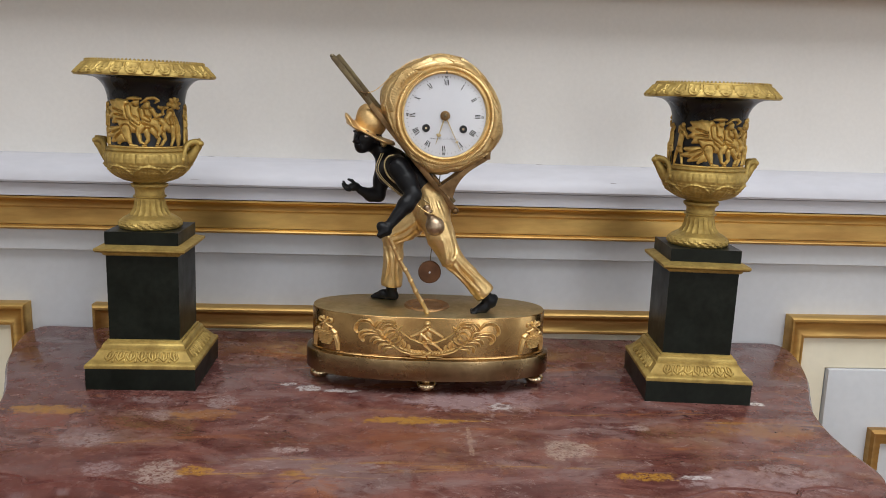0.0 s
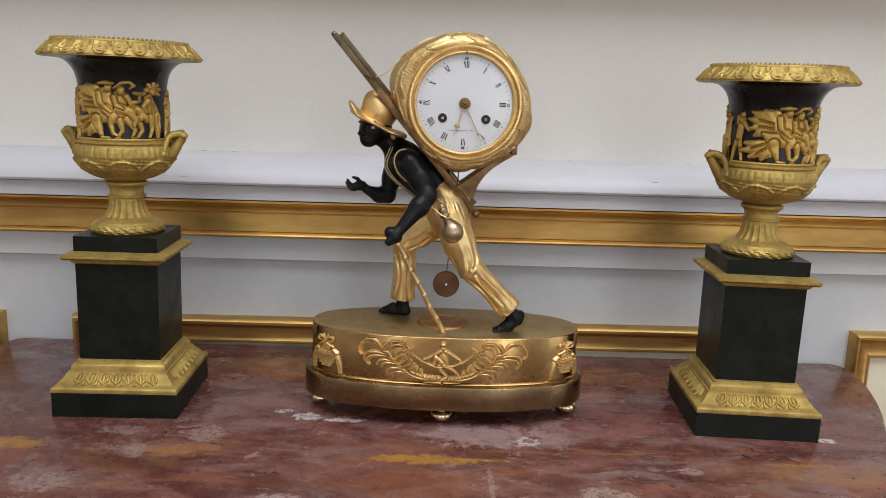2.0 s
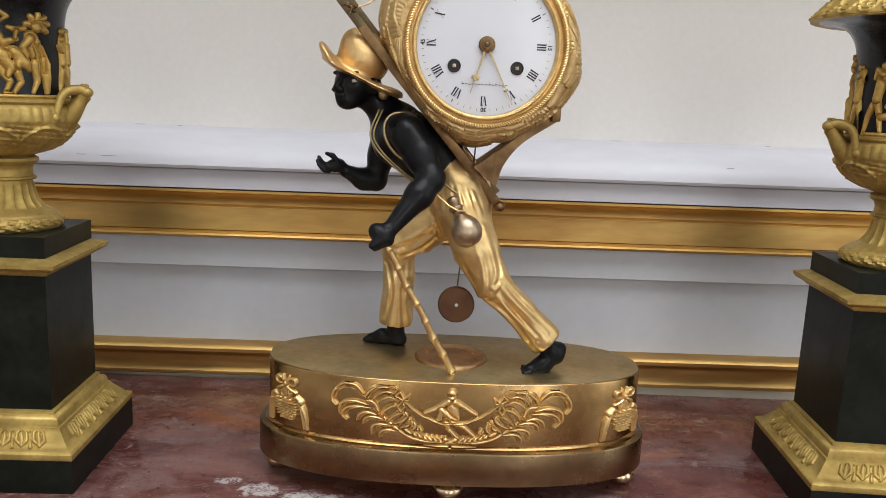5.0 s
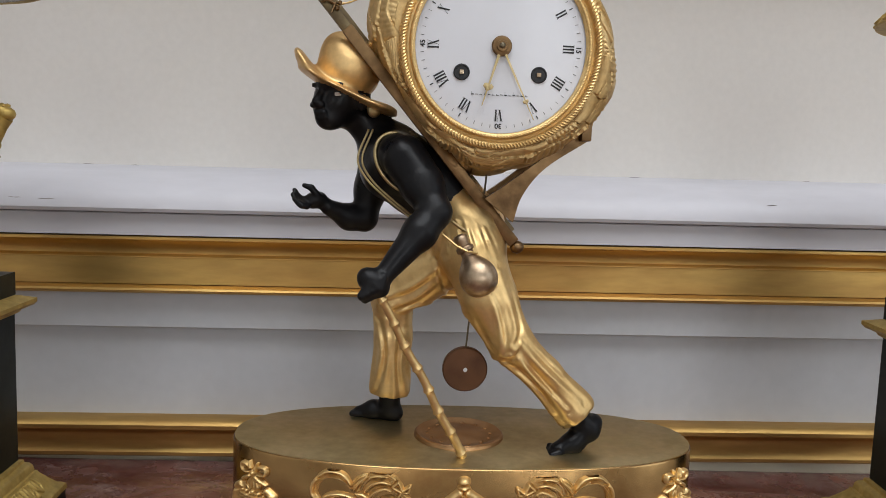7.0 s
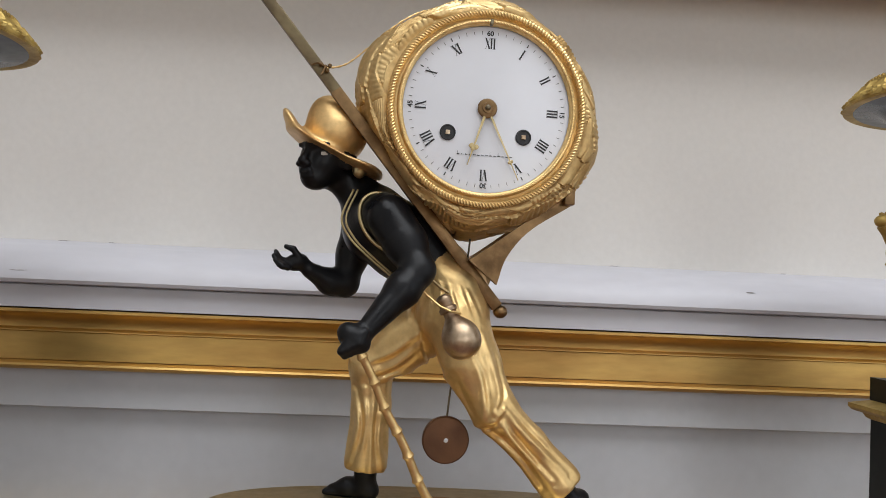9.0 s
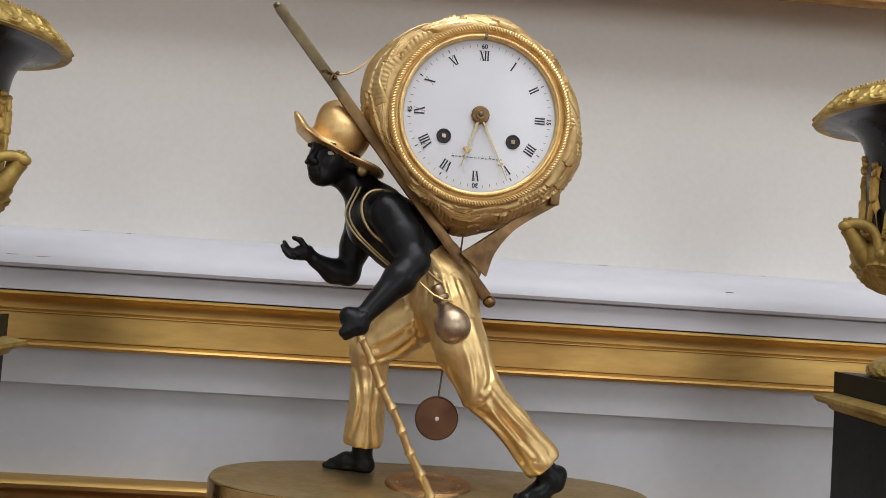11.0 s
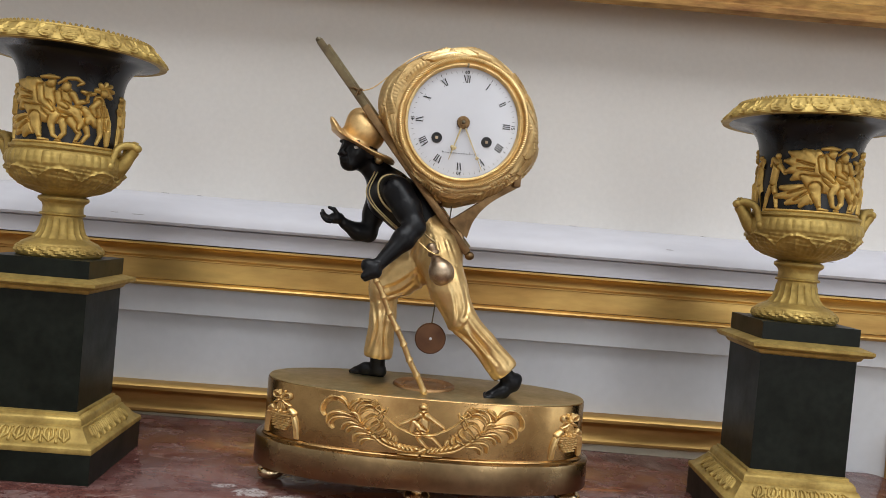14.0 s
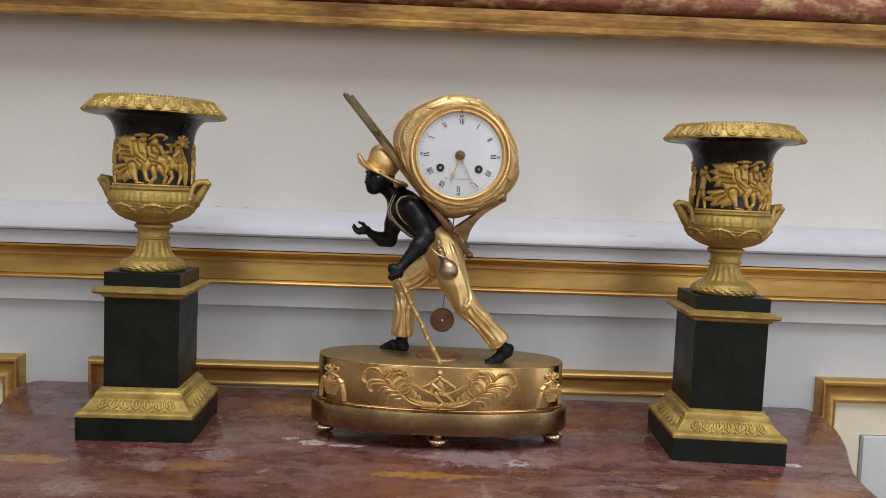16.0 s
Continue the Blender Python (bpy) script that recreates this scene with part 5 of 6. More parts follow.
# cuffs end flat
for axis_a, axis_b, kind in (((0.1040, 1.0800, 1.0960), (0.1535, 1.0830, 1.0450), "cloth"), ((0.0240, 1.1500, 1.0850), (0.0222, 1.1575, 1.0385), "cloth")):
    a, b = np.array(S3(*axis_a)), np.array(S3(*axis_b))
    u = (b - a) / np.linalg.norm(b - a)
    where, (X, Y, Z) = window(b - 0.018, b + 0.018, 0.0)
    fields[kind][where] = np.maximum(fields[kind][where], ((X - b[0]) * u[0] + (Y - b[1]) * u[1] + (Z - b[2]) * u[2] + 0.0022).astype(np.float32))
# feet
limb("skin", [(0.1450, 1.0825, 1.0540), (0.1580, 1.0850, 1.0390)], [0.0085, 0.0078], 0.004)
limb("skin", [(0.1610, 1.0850, 1.0360), (0.1500, 1.0830, 1.0265), (0.1390, 1.0810, 1.0220)], [0.0078, 0.0070, 0.0056], 0.005)
limb("skin", [(0.1650, 1.0865, 1.0400), (0.1620, 1.0850, 1.0340)], [0.0062, 0.0068], 0.003)
limb("skin", [(0.0225, 1.1560, 1.0520), (0.0225, 1.1590, 1.0280)], [0.0090, 0.0080], 0.004)
limb("skin", [(0.0270, 1.1585, 1.0235), (0.0100, 1.1660, 1.0245), (-0.0010, 1.1715, 1.0210)], [0.0062, 0.0066, 0.0046], 0.005)
for k in range(5):
    f = k / 4
    limb("skin", [(0.1390 - 0.001 * k, 1.0760 + 0.0028 * k, 1.0220), (0.1340 - 0.0006 * k + 0.002 * f, 1.0750 + 0.0030 * k, 1.0205)], [0.0030, 0.0026 - 0.0002 * k], 0.001)
    limb("skin", [(0.0010, 1.1655 + 0.0026 * k, 1.0210), (-0.0065 + 0.002 * f, 1.1680 + 0.0027 * k, 1.0203)], [0.0028, 0.0024 - 0.0002 * k], 0.001)
# hat: crown, tilted brim and its turned-up front
lump("hat", (-0.0125, 1.1295, 1.2775), (0.0222, 0.0225, 0.0222), (0, 22, 0), 0.002, False)
lump("hat", (-0.0180, 1.1290, 1.2920), (0.0112, 0.0125, 0.0100), (0, 22, 0), 0.010, False)
lump("hat", (-0.0145, 1.1285, 1.2618), (0.0340, 0.0300, 0.0024), (0, 24, 0), 0.005, False)
lump("hat", (-0.0400, 1.1230, 1.2790), (0.0085, 0.0180, 0.0022), (0, 52, 0), 0.006, False)
lump("hat", (-0.0455, 1.1205, 1.2840), (0.0042, 0.0095, 0.0022), (0, 62, 0), 0.005, False)
lump("hat", (0.0115, 1.1270, 1.2525), (0.0085, 0.0190, 0.0022), (0, 12, 0), 0.005, False)
# buckle and belt
lump("trim", (0.0055, 1.1140, 1.2490), (0.0048, 0.0045, 0.0048), (0, 20, 0), 0.002, False)
for e in ((-0.0168, 1.0684, 1.2540), (-0.0292, 1.0718, 1.2536)):
    lump("eye", e, (0.0019, 0.0020, 0.0013), (0, 0, 0), 0)
KINDS = list(fields)
D = np.minimum.reduce([fields[k] for k in KINDS])


def surface_nets(D):
    """A quad mesh of the zero surface of a sampled field."""
    nx, ny, nz = (k - 1 for k in D.shape)
    S = D < 0
    ids, pos, quads = [], [], []

    def cell(i, j, k):
        return (i * ny + j) * nz + k

    for ax in range(3):
        lo, hi = [slice(None)] * 3, [slice(None)] * 3
        lo[ax], hi[ax] = slice(None, -1), slice(1, None)
        c = np.argwhere(S[tuple(lo)] != S[tuple(hi)])
        e1, e2 = (ax + 1) % 3, (ax + 2) % 3
        ok = (c[:, e1] > 0) & (c[:, e2] > 0) & (c[:, e1] < D.shape[e1] - 1) & (c[:, e2] < D.shape[e2] - 1)
        c = c[ok]
        n = c.copy()
        n[:, ax] += 1
        a, b = D[tuple(c.T)], D[tuple(n.T)]
        p = c.astype(float)
        p[:, ax] += a / (a - b)
        around = []
        for d1, d2 in ((-1, -1), (0, -1), (0, 0), (-1, 0)):
            q = c.copy()
            q[:, e1] += d1
            q[:, e2] += d2
            g = cell(q[:, 0], q[:, 1], q[:, 2])
            around.append(g)
            ids.append(g), pos.append(p)
        f = np.stack(around, 1)
        flip = a > 0
        f[flip] = f[flip][:, ::-1]
        quads.append(f)
    ids, pos, quads = np.concatenate(ids), np.concatenate(pos), np.concatenate(quads)
    uniq, inv = np.unique(ids, return_inverse=True)
    cnt = np.bincount(inv)
    V = np.stack([np.bincount(inv, pos[:, k]) / cnt for k in range(3)], 1)
    return V, np.searchsorted(uniq, quads)


V, Q = surface_nets(D)
me = bpy.data.meshes.new("statuette")
me.from_pydata((V * H + G0).tolist(), [], Q.tolist())
mid = np.clip(V[Q].mean(1), 0, np.array(GN) - 1.001)
low = np.floor(mid).astype(int)
part_w = mid - low
near_by = np.zeros((len(KINDS), len(mid)))
for corner in itertools.product((0, 1), repeat=3):
    w = np.prod(np.where(corner, part_w, 1 - part_w), 1)
    at = tuple((low + corner).T)
    near_by += np.stack([fields[k][at] for k in KINDS]) * w
pick = np.argmin(near_by, 0)
statuette = part("statuette", me, [M_BLACK, M_CLOTH, M_HAT, M_TOP, M_EYE], clock, "striding porter in black patinated and gilt bronze", smooth=False)
me.polygons.foreach_set("material_index", pick.astype(np.int32))
# gilt braid of the waistcoat, neck cords and belt, raised on the same form
bm = bmesh.new()
bm.from_mesh(me)
old = len(bm.faces)
arm_hole = [S3(0.0262 + 0.0170 * math.cos(a) - 0.006 * math.sin(a), 1.0600 + 0.012 * max(0.0, math.cos(a)) + 0.006 * max(0.0, math.sin(a)), 1.2120 + 0.0190 * math.sin(a)) for a in np.linspace(0.5, 4.3, 26)]
sweep(arm_hole, 0.0013, 8, bm)
for off in (0.0, 0.0028):
    sweep([tuple(p) for p in spline([S3(0.0035 + off, 1.0745, 1.2330), S3(-0.0030 + off, 1.0700, 1.2140), S3(0.0030 + off, 1.0688, 1.2010), S3(0.0160 + off, 1.0690, 1.1890), S3(0.0320 + off, 1.0715, 1.1770)], 6)], 0.0008, 7, bm)
sweep([tuple(p) for p in spline([S3(0.0450, 1.0755, 1.1880), S3(0.0620, 1.0715, 1.1735), S3(0.0780, 1.0720, 1.1650), S3(0.0940, 1.0770, 1.1560)], 6)], 0.0011, 7, bm)
bm.faces.ensure_lookup_table()
for f in bm.faces[old:]:
    f.material_index = 3
bm.to_mesh(me)
bm.free()
me.shade_smooth()
del fields, D

# ---- staff, gourd, pack frame ----
a, b = Vector(L3(0.0728, 1.0870, TOP + 0.1137)), Vector(S3(0.0090, 1.0165, 1.1420))
pts, rad = [], []
for i in range(73):
    f = i / 72
    node = (f * 8 + 0.25) % 1.0
    pts.append(a.lerp(b, f) + Vector((0.0006 * math.sin(f * 17), 0, 0)))
    rad.append(0.0031 - 0.0005 * f + 0.0012 * math.exp(-((node - 0.5) / 0.07) ** 2))
part("staff", sweep(pts, rad, 14), M_CLOTH, clock, "gilt bronze bamboo staff")

gc, gn = Vector(L3(0.0790, 1.0905, 1.1390)), Vector(L3(0.0665, 1.0950, 1.1640))
ax = (gn - gc).normalized()
prof = [(0.0, -0.0135), (0.006, -0.0125), (0.0105, -0.0090), (0.0130, -0.0030), (0.0128, 0.0030), (0.0105, 0.0085), (0.0068, 0.0130), (0.0048, 0.0160), (0.0046, 0.0190), (0.0060, 0.0198), (0.0060, 0.0225), (0.0046, 0.0235), (0.0050, 0.0260), (0.0052, 0.0285), (0.0040, 0.0310), (0.0, 0.0320)]
bm = lathe([tuple(p) for p in spline(prof, 3)], 40)
bm.transform(Matrix.Translation(gc) @ ax.to_track_quat("Z", "Y").to_matrix().to_4x4())
gourd = part("gourd", bm, M_SILV, clock, "small tarnished gourd flask")
part("cord", sweep([tuple(gc + ax * 0.019 + Vector(o)) for o in ((0.007, -0.004, 0.0), (0.0, -0.0075, 0.001), (-0.007, -0.003, 0.004), (-0.016, 0.0, 0.011), (-0.024, 0.002, 0.020))], 0.0009, 6), M_GILT, gourd)

tip, butt = Vector(L3(-0.0655, 1.1065, 1.3640)), Vector(L3(0.1065, 1.1170, 1.1605))
along = (butt - tip).normalized()


def beam(p, q, wide, deep, material, name, parent, label=""):
    """A squared bar from p to q, its broad side to the front."""
    d = (q - p).normalized()
    w = d.cross(Vector((0, 1, 0))).normalized()
    m = Matrix((w, d.cross(w).normalized() * -1, d)).transposed().to_4x4()
    bm = box(-wide / 2, wide / 2, -deep / 2, deep / 2, 0, (q - p).length, min(wide, deep) * 0.14)
    bm.transform(Matrix.Translation(p) @ m)
    return part(name, bm, material, parent, label)


far = Vector((0.004, 0.040, 0.004))
pack = beam(tip.lerp(butt, 0.30), butt, 0.0082, 0.0070, M_WOODB, "pack_frame", clock, "brown bronze carrying frame with two poles")
beam(tip, tip.lerp(butt, 0.31), 0.0074, 0.0064, M_OLIVE, "upper_pole", pack, "greenish bronze pole end")
beam(tip + far, butt + far, 0.0074, 0.0064, M_OLIVE, "far_pole", pack)
part("knob", ball(tuple(butt + along * 0.004), (0.0052, 0.0052, 0.0048)), M_WOODB, pack)
part("pole_tip", ball(tuple(tip - along * 0.001), (0.0036, 0.0036, 0.0030)), M_STEEL, pack)
side = Vector((0, 1, 0))
up = along.cross(side).normalized()
if up.x < 0:
    up = -up
for f in (0.80, 0.86, 0.92):
    p = tip.lerp(butt, f)
    part("slat", sweep([p + Vector((0.002, 0.003, 0.001)), p + far], 0.0034, 4), M_WOODB, pack)
# curved brackets that carry the bale
foot_pt, end_pt = tip.lerp(butt, 0.90), Vector(L3(0.1490, 1.0980, 1.2390))
for dy in (0.004, 0.036):
    top_line = [Vector(L3(0.0830, 1.1, 1.1920)), Vector(L3(0.0960, 1.1, 1.2010)), Vector(L3(0.1210, 1.1, 1.2200)), end_pt + Vector((0.0, 0, 0.003))]
    low_line = [Vector(L3(0.1030, 1.1, 1.1760)), Vector(L3(0.1090, 1.1, 1.1950)), Vector(L3(0.1240, 1.1, 1.2140)), end_pt + Vector((0.003, 0, -0.006))]
    tl, ll = spline([(p.x, p.z) for p in top_line], 8), spline([(p.x, p.z) for p in low_line], 8)
    y0 = end_pt.y + dy
    P = [[(u[0], y0, u[1]) for u in tl], [(u[0], y0, u[1]) for u in ll], [(u[0], y0 + 0.006, u[1]) for u in ll], [(u[0], y0 + 0.006, u[1]) for u in tl]]
    part("bracket", grid_mesh(P, close_u=True), M_WOODB, pack, "curved bronze bracket")
part("cross_bar", box(end_pt.x - 0.003, end_pt.x + 0.004, end_pt.y - 0.004, end_pt.y + 0.052, end_pt.z - 0.006, end_pt.z + 0.006, 0.001), M_WOODB, pack)

# ---- bale with the dial ----
DC = Vector(L3(0.0868, 1.0790, 1.2912))
nth = 720
th = np.linspace(0, 2 * math.pi, nth, endpoint=False)
rng = np.random.default_rng(5)
prof = spline([(0.0620, 0.0040), (0.0690, 0.0040), (0.0735, 0.0090), (0.0772, 0.0200), (0.0798, 0.0420), (0.0805, 0.0640), (0.0755, 0.0840), (0.0610, 0.0940), (0.0300, 0.0980)], 14)
pn = np.gradient(prof, axis=0)
pn = np.stack([-pn[:, 1], pn[:, 0]], 1) / np.linalg.norm(pn, axis=1)[:, None] * -1
# the bale's uneven outline: clock angle and radius
bulge = [(0, 0.0840), (24, 0.0812), (54, 0.0780), (85, 0.0840), (108, 0.0882), (132, 0.0835), (163, 0.0808), (184, 0.0838), (206, 0.0785), (235, 0.0740), (262, 0.0800), (286, 0.0912), (300, 0.0915), (316, 0.0868), (333, 0.0832)]
fine_ = spline([(a + 360 * k, r) for k in (-1, 0, 1) for a, r in bulge], 12)
lobes = np.interp(np.degrees(th), fine_[:, 0], fine_[:, 1]) / 0.0822
# crumpled wrapping: tilted patches between creases, each with its own pleats
NS = 130
su, sv = rng.uniform(0, 2 * math.pi, NS), rng.uniform(0.0, 1.0, NS)
tu, tv, lift = rng.normal(0, 1.0, NS), rng.normal(0, 1.0, NS), rng.uniform(0.2, 1.0, NS)
pleat, turned = rng.uniform(0.0, 1.0, NS) ** 2, rng.uniform(0, 1, NS) > 0.35
P = np.zeros((len(prof), nth, 3))
for i, (r, y) in enumerate(prof):
    s_ = i / (len(prof) - 1)
    du = (th[:, None] + 0.03 * np.sin(9 * s_ + 5 * th[:, None]) - su[None, :] + math.pi) % (2 * math.pi) - math.pi
    du, dv = du * 0.080, (s_ + 0.02 * np.sin(11 * th)[:, None] - sv[None, :]) * 0.120
    dist = np.maximum(np.abs(du) * 0.85, np.abs(dv) * 1.5)
    order = np.argpartition(dist, 1, axis=1)[:, :2]
    d2 = np.take_along_axis(dist, order, 1)
    c = np.where(d2[:, 0] < d2[:, 1], order[:, 0], order[:, 1])
    gap = np.abs(d2[:, 0] - d2[:, 1])
    k = np.arange(nth)
    lu, lv = du[k, c], dv[k, c]
    seam = np.clip(gap / 0.0011, 0, 1) ** 0.6
    face = 0.0023 * lift[c] + np.clip(0.10 * (lu * tu[c] + lv * tv[c]), -0.0009, 0.0009)
    folds = 0.0007 * pleat[c] * (2 * np.abs(np.sin(np.where(turned[c], lu, lv) * 850 + 3 * tu[c])) - 1)
    live = min(1.0, max(0.0, (i - 8) / 8.0)) * min(1.0, (len(prof) - 1 - i) / 4.0)
    puff = live * ((face + folds) * (0.35 + 0.65 * seam) - 0.0012 * (1 - seam))
    swell_ = min(1.0, max(0.0, (r - 0.062) / 0.017) + (y > 0.02))
    rad_ = r * (1 + (lobes - 1) * swell_) + puff * pn[i][0]
    X, Z = rad_ * np.sin(th), rad_ * np.cos(th)
    # it rests flat on the two poles
    over = np.clip(-0.7613 * X - 0.6486 * Z - 0.0655, 0, None) * min(1.0, max(0.0, (y - 0.012) / 0.010))
    P[i] = np.stack([DC.x + X + 0.7613 * over, DC.y + y + puff * pn[i][1], DC.z + Z + 0.6486 * over], 1)
bm = grid_mesh(P, close_v=True)
bm.verts.ensure_lookup_table()
bm.faces.new([bm.verts[(len(prof) - 1) * nth + j] for j in range(nth)])
bale = part("bale", bm, M_BALE, clock, "gilt bronze wrapped bale round the clock")


def rope(r, y, thick, turns):
    """A twisted ring round the dial."""
    bm = bmesh.new()
    n, sides = turns * 5, 18
    rows = []
    for i in range(n):
        a = 2 * math.pi * i / n
        ring_ = []
        for k in range(sides):
            b = 2 * math.pi * k / sides
            q = thick * (1 + 0.20 * math.cos(4 * b - turns * a))
            rr = r + q * math.cos(b)
            ring_.append(bm.verts.new((DC.x + rr * math.sin(a), DC.y + y - q * math.sin(b), DC.z + rr * math.cos(a))))
        rows.append(ring_)
    for i in range(n):
        for k in range(sides):
            bm.faces.new((rows[i][k], rows[i][(k + 1) % sides], rows[(i + 1) % n][(k + 1) % sides], rows[(i + 1) % n][k]))
    return bm


bezel = part("bezel", lathe([(0.0555, 0.0010), (0.0562, -0.0010), (0.0575, -0.0016), (0.0590, -0.0008), (0.0596, 0.0004), (0.0612, 0.0008), (0.0628, -0.0002), (0.0640, 0.0010), (0.0650, 0.0040), (0.0655, 0.0080)], 128, None, tuple(DC), "y", False), M_GILT, clock, "gilt bronze bezel")
part("rope_ring", rope(0.0638, -0.0004, 0.0021, 190), M_GILT, bezel)
part("rope_ring", rope(0.0578, -0.0016, 0.0010, 170), M_GILT, bezel)
dial = part("dial", lathe([(0.0, 0.0004), (0.020, 0.0006), (0.040, 0.0012), (0.052, 0.0018), (0.0562, 0.0022), (0.0562, 0.0030), (0.0, 0.0030)], 96, None, tuple(DC), "y"), M_ENAM, clock, "white enamel clock dial with black numerals")


def on_dial(x, z):
    r = math.hypot(x, z)
    return DC.y + 0.0004 + 0.0000006 + (r / 0.0562) ** 2 * 0.0018 - 0.0003


def text(name, body, x, z, turn, size, width=1.0):
    cu = bpy.data.curves.new(name, "FONT")
    cu.body, cu.size, cu.align_x, cu.align_y, cu.extrude, cu.offset = body, size, "CENTER", "CENTER", 0.00006, size * 0.026
    ob = bpy.data.objects.new(name, cu)
    m = bpy.data.meshes.new_from_object(ob)
    bpy.data.objects.remove(ob)
    bpy.data.curves.remove(cu)
    m.transform(Matrix.Translation((DC.x + x, on_dial(x, z), DC.z + z)) @ pose(0, 0, 0, 0, turn, 0) @ pose(0, 0, 0, 90, 0, 0) @ Matrix.Diagonal((width, 1, 1, 1)))
    return part(name, m, M_INK, dial, smooth=False)


STEM, HAIR, TALL = 0.00052, 0.00010, 0.0036


def numeral(word, hour):
    """A Roman numeral of thick stems, hairlines and fine serifs, its foot towards the centre."""
    bm, x = bmesh.new(), 0.0
    runs = []
    for ch in word:
        if ch == "I":
            runs.append((x, x, STEM))
            x += 0.00195
        elif ch == "V":
            runs += [(x + 0.0010, x - 0.0004, STEM), (x + 0.0010, x + 0.0024, HAIR)]
            x += 0.0033
        else:
            runs += [(x + 0.0022, x - 0.0004, STEM), (x - 0.0004, x + 0.0022, HAIR)]
            x += 0.0034
    mid_x = (min(min(p, q) for p, q, w in runs) + max(max(p, q) for p, q, w in runs)) / 2
    a = radians(30 * hour)
    cx, cz = 0.0440 * math.sin(a), 0.0440 * math.cos(a)
    for p, q, w in runs:
        foot_x, top_x = p - mid_x, q - mid_x
        bars = [((foot_x - w, -TALL), (foot_x + w, -TALL), (top_x + w, TALL), (top_x - w, TALL))]
        bars += [((e - w - 0.0004, ez - 0.0001), (e + w + 0.0004, ez - 0.0001), (e + w + 0.0004, ez + 0.0001), (e - w - 0.0004, ez + 0.0001)) for e, ez in ((foot_x, -TALL), (top_x, TALL))]
        for quad in bars:
            lo, hi = ([bm.verts.new((u, d, v)) for u, v in quad] for d in (-0.00007, 0.00007))
            bm.faces.new(lo), bm.faces.new(hi)
            for n in range(4):
                bm.faces.new((lo[n], lo[(n + 1) % 4], hi[(n + 1) % 4], hi[n]))
    bm.transform(Matrix.Translation((DC.x + cx, on_dial(cx, cz), DC.z + cz)) @ pose(0, 0, 0, 0, 30 * hour, 0))
    return part("numeral", bm, M_INK, dial, smooth=False)


for k, word in enumerate(("XII", "I", "II", "III", "IIII", "V", "VI", "VII", "VIII", "IX", "X", "XI")):
    numeral(word, k)
for k, word in enumerate(("60", "15", "30", "45")):
    a = radians(90 * k)
    text("minute_number", word, 0.0507 * math.sin(a), 0.0507 * math.cos(a), 90 * k, 0.0046)
bm = bmesh.new()
for k in range(60):
    if k % 15 == 0:
        continue
    a, w, l = radians(6 * k), (0.00034 if k % 5 == 0 else 0.00014), (0.0012 if k % 5 == 0 else 0.0011)
    x, z = 0.0512 * math.sin(a), 0.0512 * math.cos(a)
    b2 = box(-w, w, -0.00006, 0.00006, -l, l)
    b2.transform(Matrix.Translation((DC.x + x, on_dial(x, z), DC.z + z)) @ pose(0, 0, 0, 0, 6 * k, 0))
    t_ = bpy.data.meshes.new("t")
    b2.to_mesh(t_), b2.free(), bm.from_mesh(t_)
    bpy.data.meshes.remove(t_)
part("minute_track", bm, M_INK, dial, smooth=False)
bm = bmesh.new()
random.seed(4)
for k in range(14):
    x = -0.0185 + 0.0027 * k
    hgt = 0.0024 if k in (0, 8, 10) else 0.0009
    box(DC.x + x, DC.x + x + 0.0017, on_dial(x, -0.030) - 0.00005, on_dial(x, -0.030) + 0.00005, DC.z - 0.0312 + 0.0002 * math.sin(k * 2), DC.z - 0.0310 + hgt * 0.18 + 0.0002 * math.sin(k * 2), bm=bm)
    box(DC.x + x + 0.0003, DC.x + x + 0.0005, on_dial(x, -0.030) - 0.00005, on_dial(x, -0.030) + 0.00005, DC.z - 0.0312, DC.z - 0.0312 + hgt, bm=bm)
part("signature", bm, M_INK, dial, smooth=False)
for sx in (-1, 1):
    x, z = 0.0252 * sx, -0.0172
    c = (DC.x + x, on_dial(x, z), DC.z + z)
    hole = part("winding_hole", lathe([(0.0053, 0.0002), (0.0053, -0.0004), (0.0046, -0.0006), (0.0044, 0.0001), (0.0, 0.0001)], 28, None, c, "y"), M_INK, dial)
    part("arbor", box(c[0] - 0.0014, c[0] + 0.0014, c[1] - 0.0012, c[1] + 0.0006, c[2] - 0.0014, c[2] + 0.0014, 0.0002), M_SILV, hole)


def pointer(name, angle, length, width, disc_at, disc_r):
    bm = bmesh.new()
    n = 12
    y = DC.y - 0.0024
    for i in range(n):
        f0, f1 = i / n * length, (i + 1) / n * length
        w0, w1 = width * (1 - 0.7 * i / n), width * (1 - 0.7 * (i + 1) / n)
        vs = [bm.verts.new((x, yy, z)) for yy in (y, y + 0.0006) for x, z in ((-w0, f0), (w0, f0), (w1, f1), (-w1, f1))]
        for q in ((0, 1, 2, 3), (7, 6, 5, 4), (0, 4, 5, 1), (1, 5, 6, 2), (2, 6, 7, 3), (3, 7, 4, 0)):
            bm.faces.new([vs[j] for j in q])
    for ox, oz, rr in ((-disc_r * 0.8, 0, 1), (disc_r * 0.8, 0, 1), (0, disc_r * 0.9, 0.8)):
        ball((ox, y + 0.0002, disc_at + oz), (disc_r * rr, 0.0004, disc_r * rr), bm, 1)
    bm.transform(Matrix.Translation((DC.x, 0, DC.z)) @ pose(0, 0, 0, 0, angle, 0))
    return part(name, bm, M_TOP, dial, "dull gilt pointer")


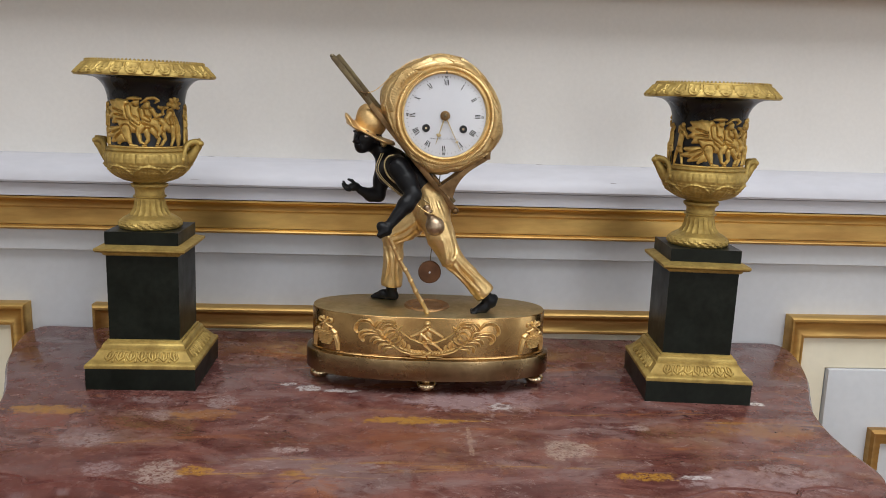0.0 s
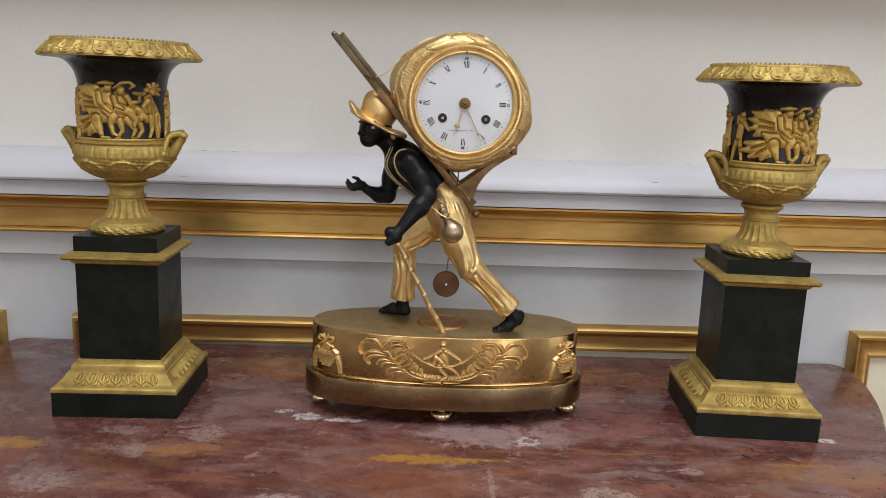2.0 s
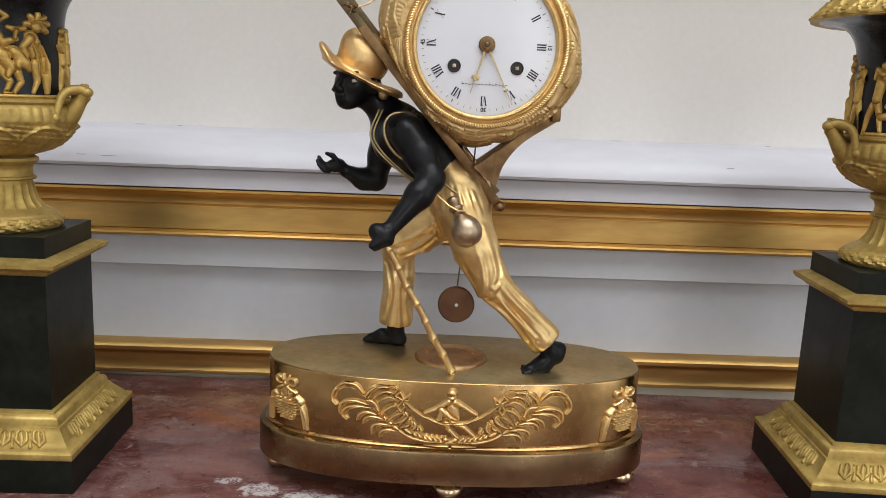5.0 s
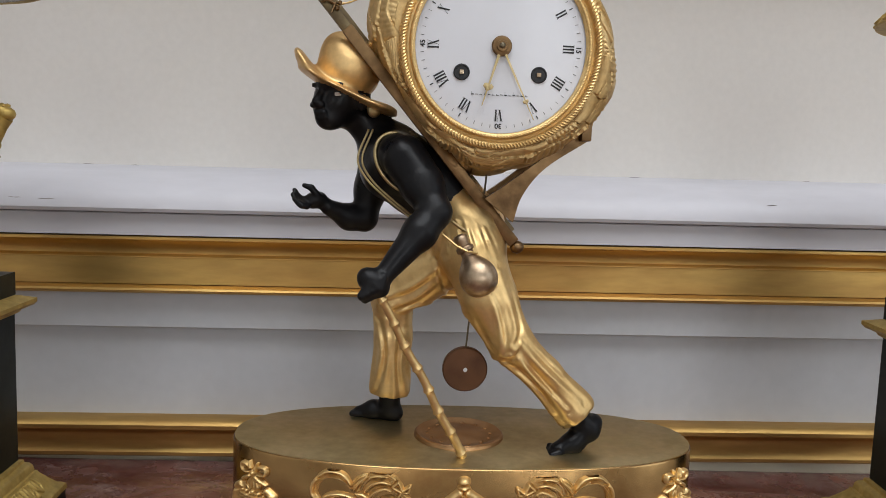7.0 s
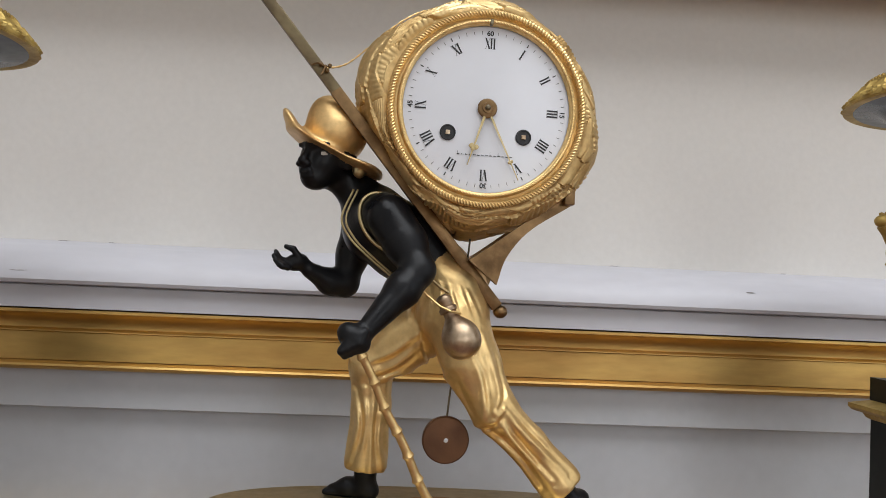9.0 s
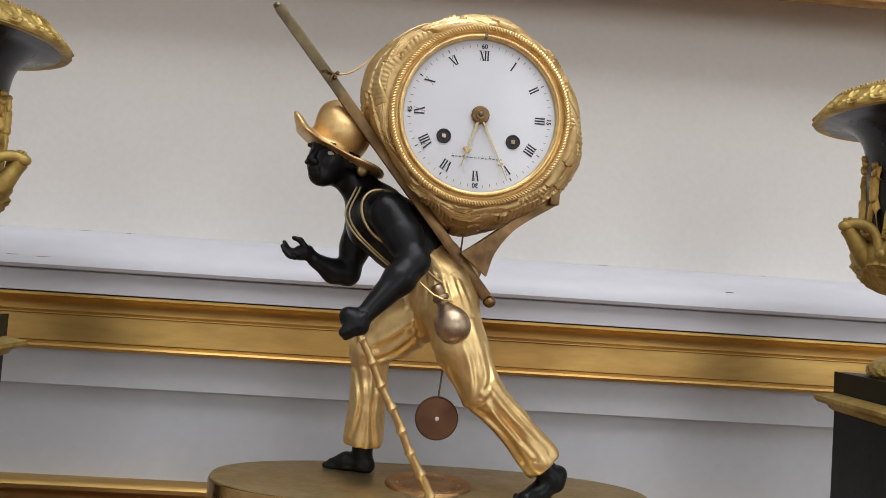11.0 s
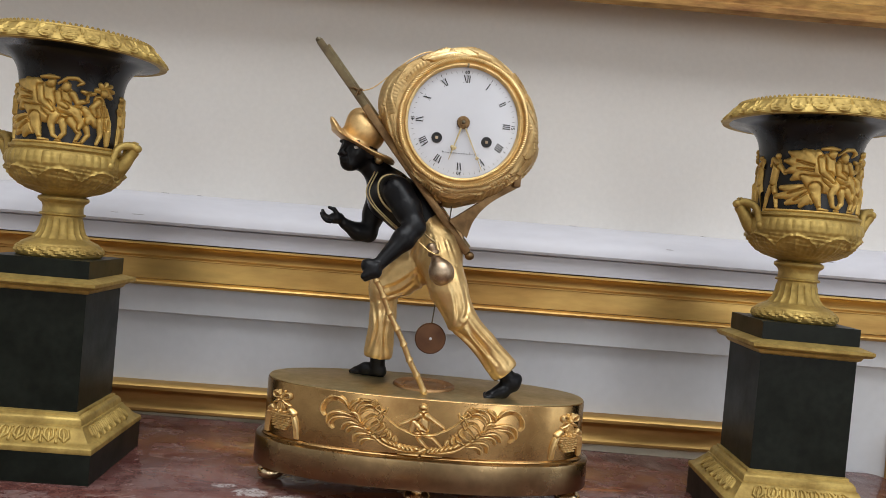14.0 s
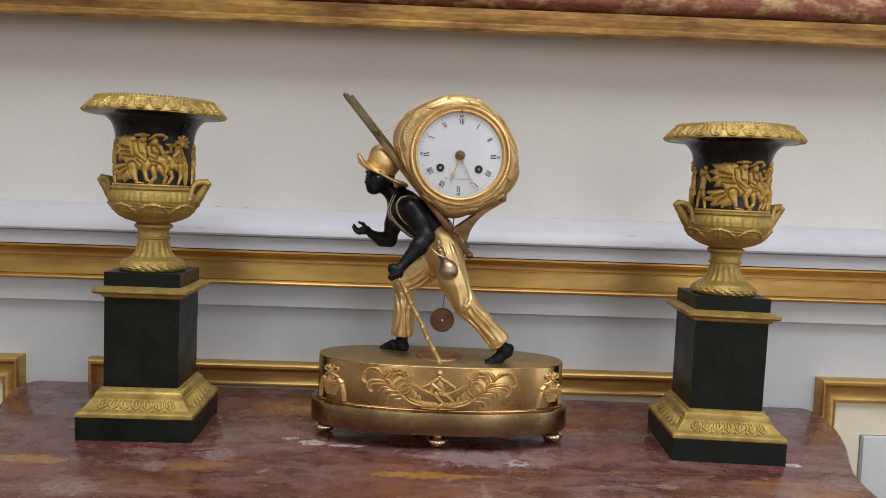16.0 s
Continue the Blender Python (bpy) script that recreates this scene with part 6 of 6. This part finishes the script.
pointer("hour_pointer", 197, 0.0400, 0.0010, 0.0270, 0.0020)
pointer("minute_pointer", 154, 0.0515, 0.0008, 0.0385, 0.0012)
part("hub", lathe([(0.0064, -0.0004), (0.0066, -0.0014), (0.0058, -0.0026), (0.0036, -0.0030), (0.0034, -0.0038), (0.0, -0.0040)], 32, None, (DC.x, DC.y, DC.z), "y"), M_WOODB, dial, "brass centre boss")
part("hub_pin", ball((DC.x, DC.y - 0.0042, DC.z), (0.0020, 0.0012, 0.0020)), M_STEEL, dial)
part("pin", box(DC.x - 0.0010, DC.x + 0.0010, DC.y - 0.0035, DC.y + 0.001, DC.z + 0.0555, DC.z + 0.0590, 0.0003), M_STEEL, bezel)

# cord from the pole to the bale
knot = L3(-0.0215, 1.1075, 1.3170)
line = spline([knot, L3(-0.0080, 1.1090, 1.3215), L3(0.0070, 1.1090, 1.3345), L3(0.0270, 1.1095, 1.3535), L3(0.0440, 1.1110, 1.3640), L3(0.0580, 1.1170, 1.3670)], 10)
cord = part("cord", sweep([tuple(p) for p in line], [0.0006 + 0.0002 * math.sin(i * 2.1) for i in range(len(line))], 7), M_GILT, clock, "thin twisted gilt cord")
bm = bmesh.new()
for k, (dx, dz) in enumerate(((0, 0), (0.003, 0.001), (-0.003, 0.0015), (0.0015, -0.0025))):
    ball((knot[0] + dx, knot[1] - 0.004, knot[2] + dz), 0.0018, bm, 1)
sweep([(knot[0], knot[1] - 0.005, knot[2]), (knot[0] - 0.005, knot[1] - 0.006, knot[2] + 0.002), (knot[0] - 0.009, knot[1] - 0.004, knot[2] + 0.001)], 0.0008, 6, bm)
sweep([(knot[0], knot[1] - 0.005, knot[2]), (knot[0] - 0.002, knot[1] - 0.006, knot[2] - 0.006)], 0.0008, 6, bm)
part("knot", bm, M_WOODB, cord)

# pendulum at rest
bobc = L3(0.0760, 1.1250, 1.0660)
pend = part("pendulum", lathe([(0.0, 0.0030), (0.0155, 0.0030), (0.0165, 0.0020), (0.0165, -0.0020), (0.0155, -0.0030), (0.0020, -0.0034), (0.0, -0.0034)], 48, None, bobc, "y"), M_BOB, clock, "round brown bronze pendulum bob on a thin rod")
part("rod", sweep([(bobc[0], bobc[1], bobc[2] + 0.012), L3(0.0880, 1.1240, 1.2300)], 0.0007, 8), M_STEEL, pend)
part("screw", ball((bobc[0], bobc[1] - 0.0034, bobc[2]), (0.0018, 0.0010, 0.0018), None, 1), M_ENAM, pend)
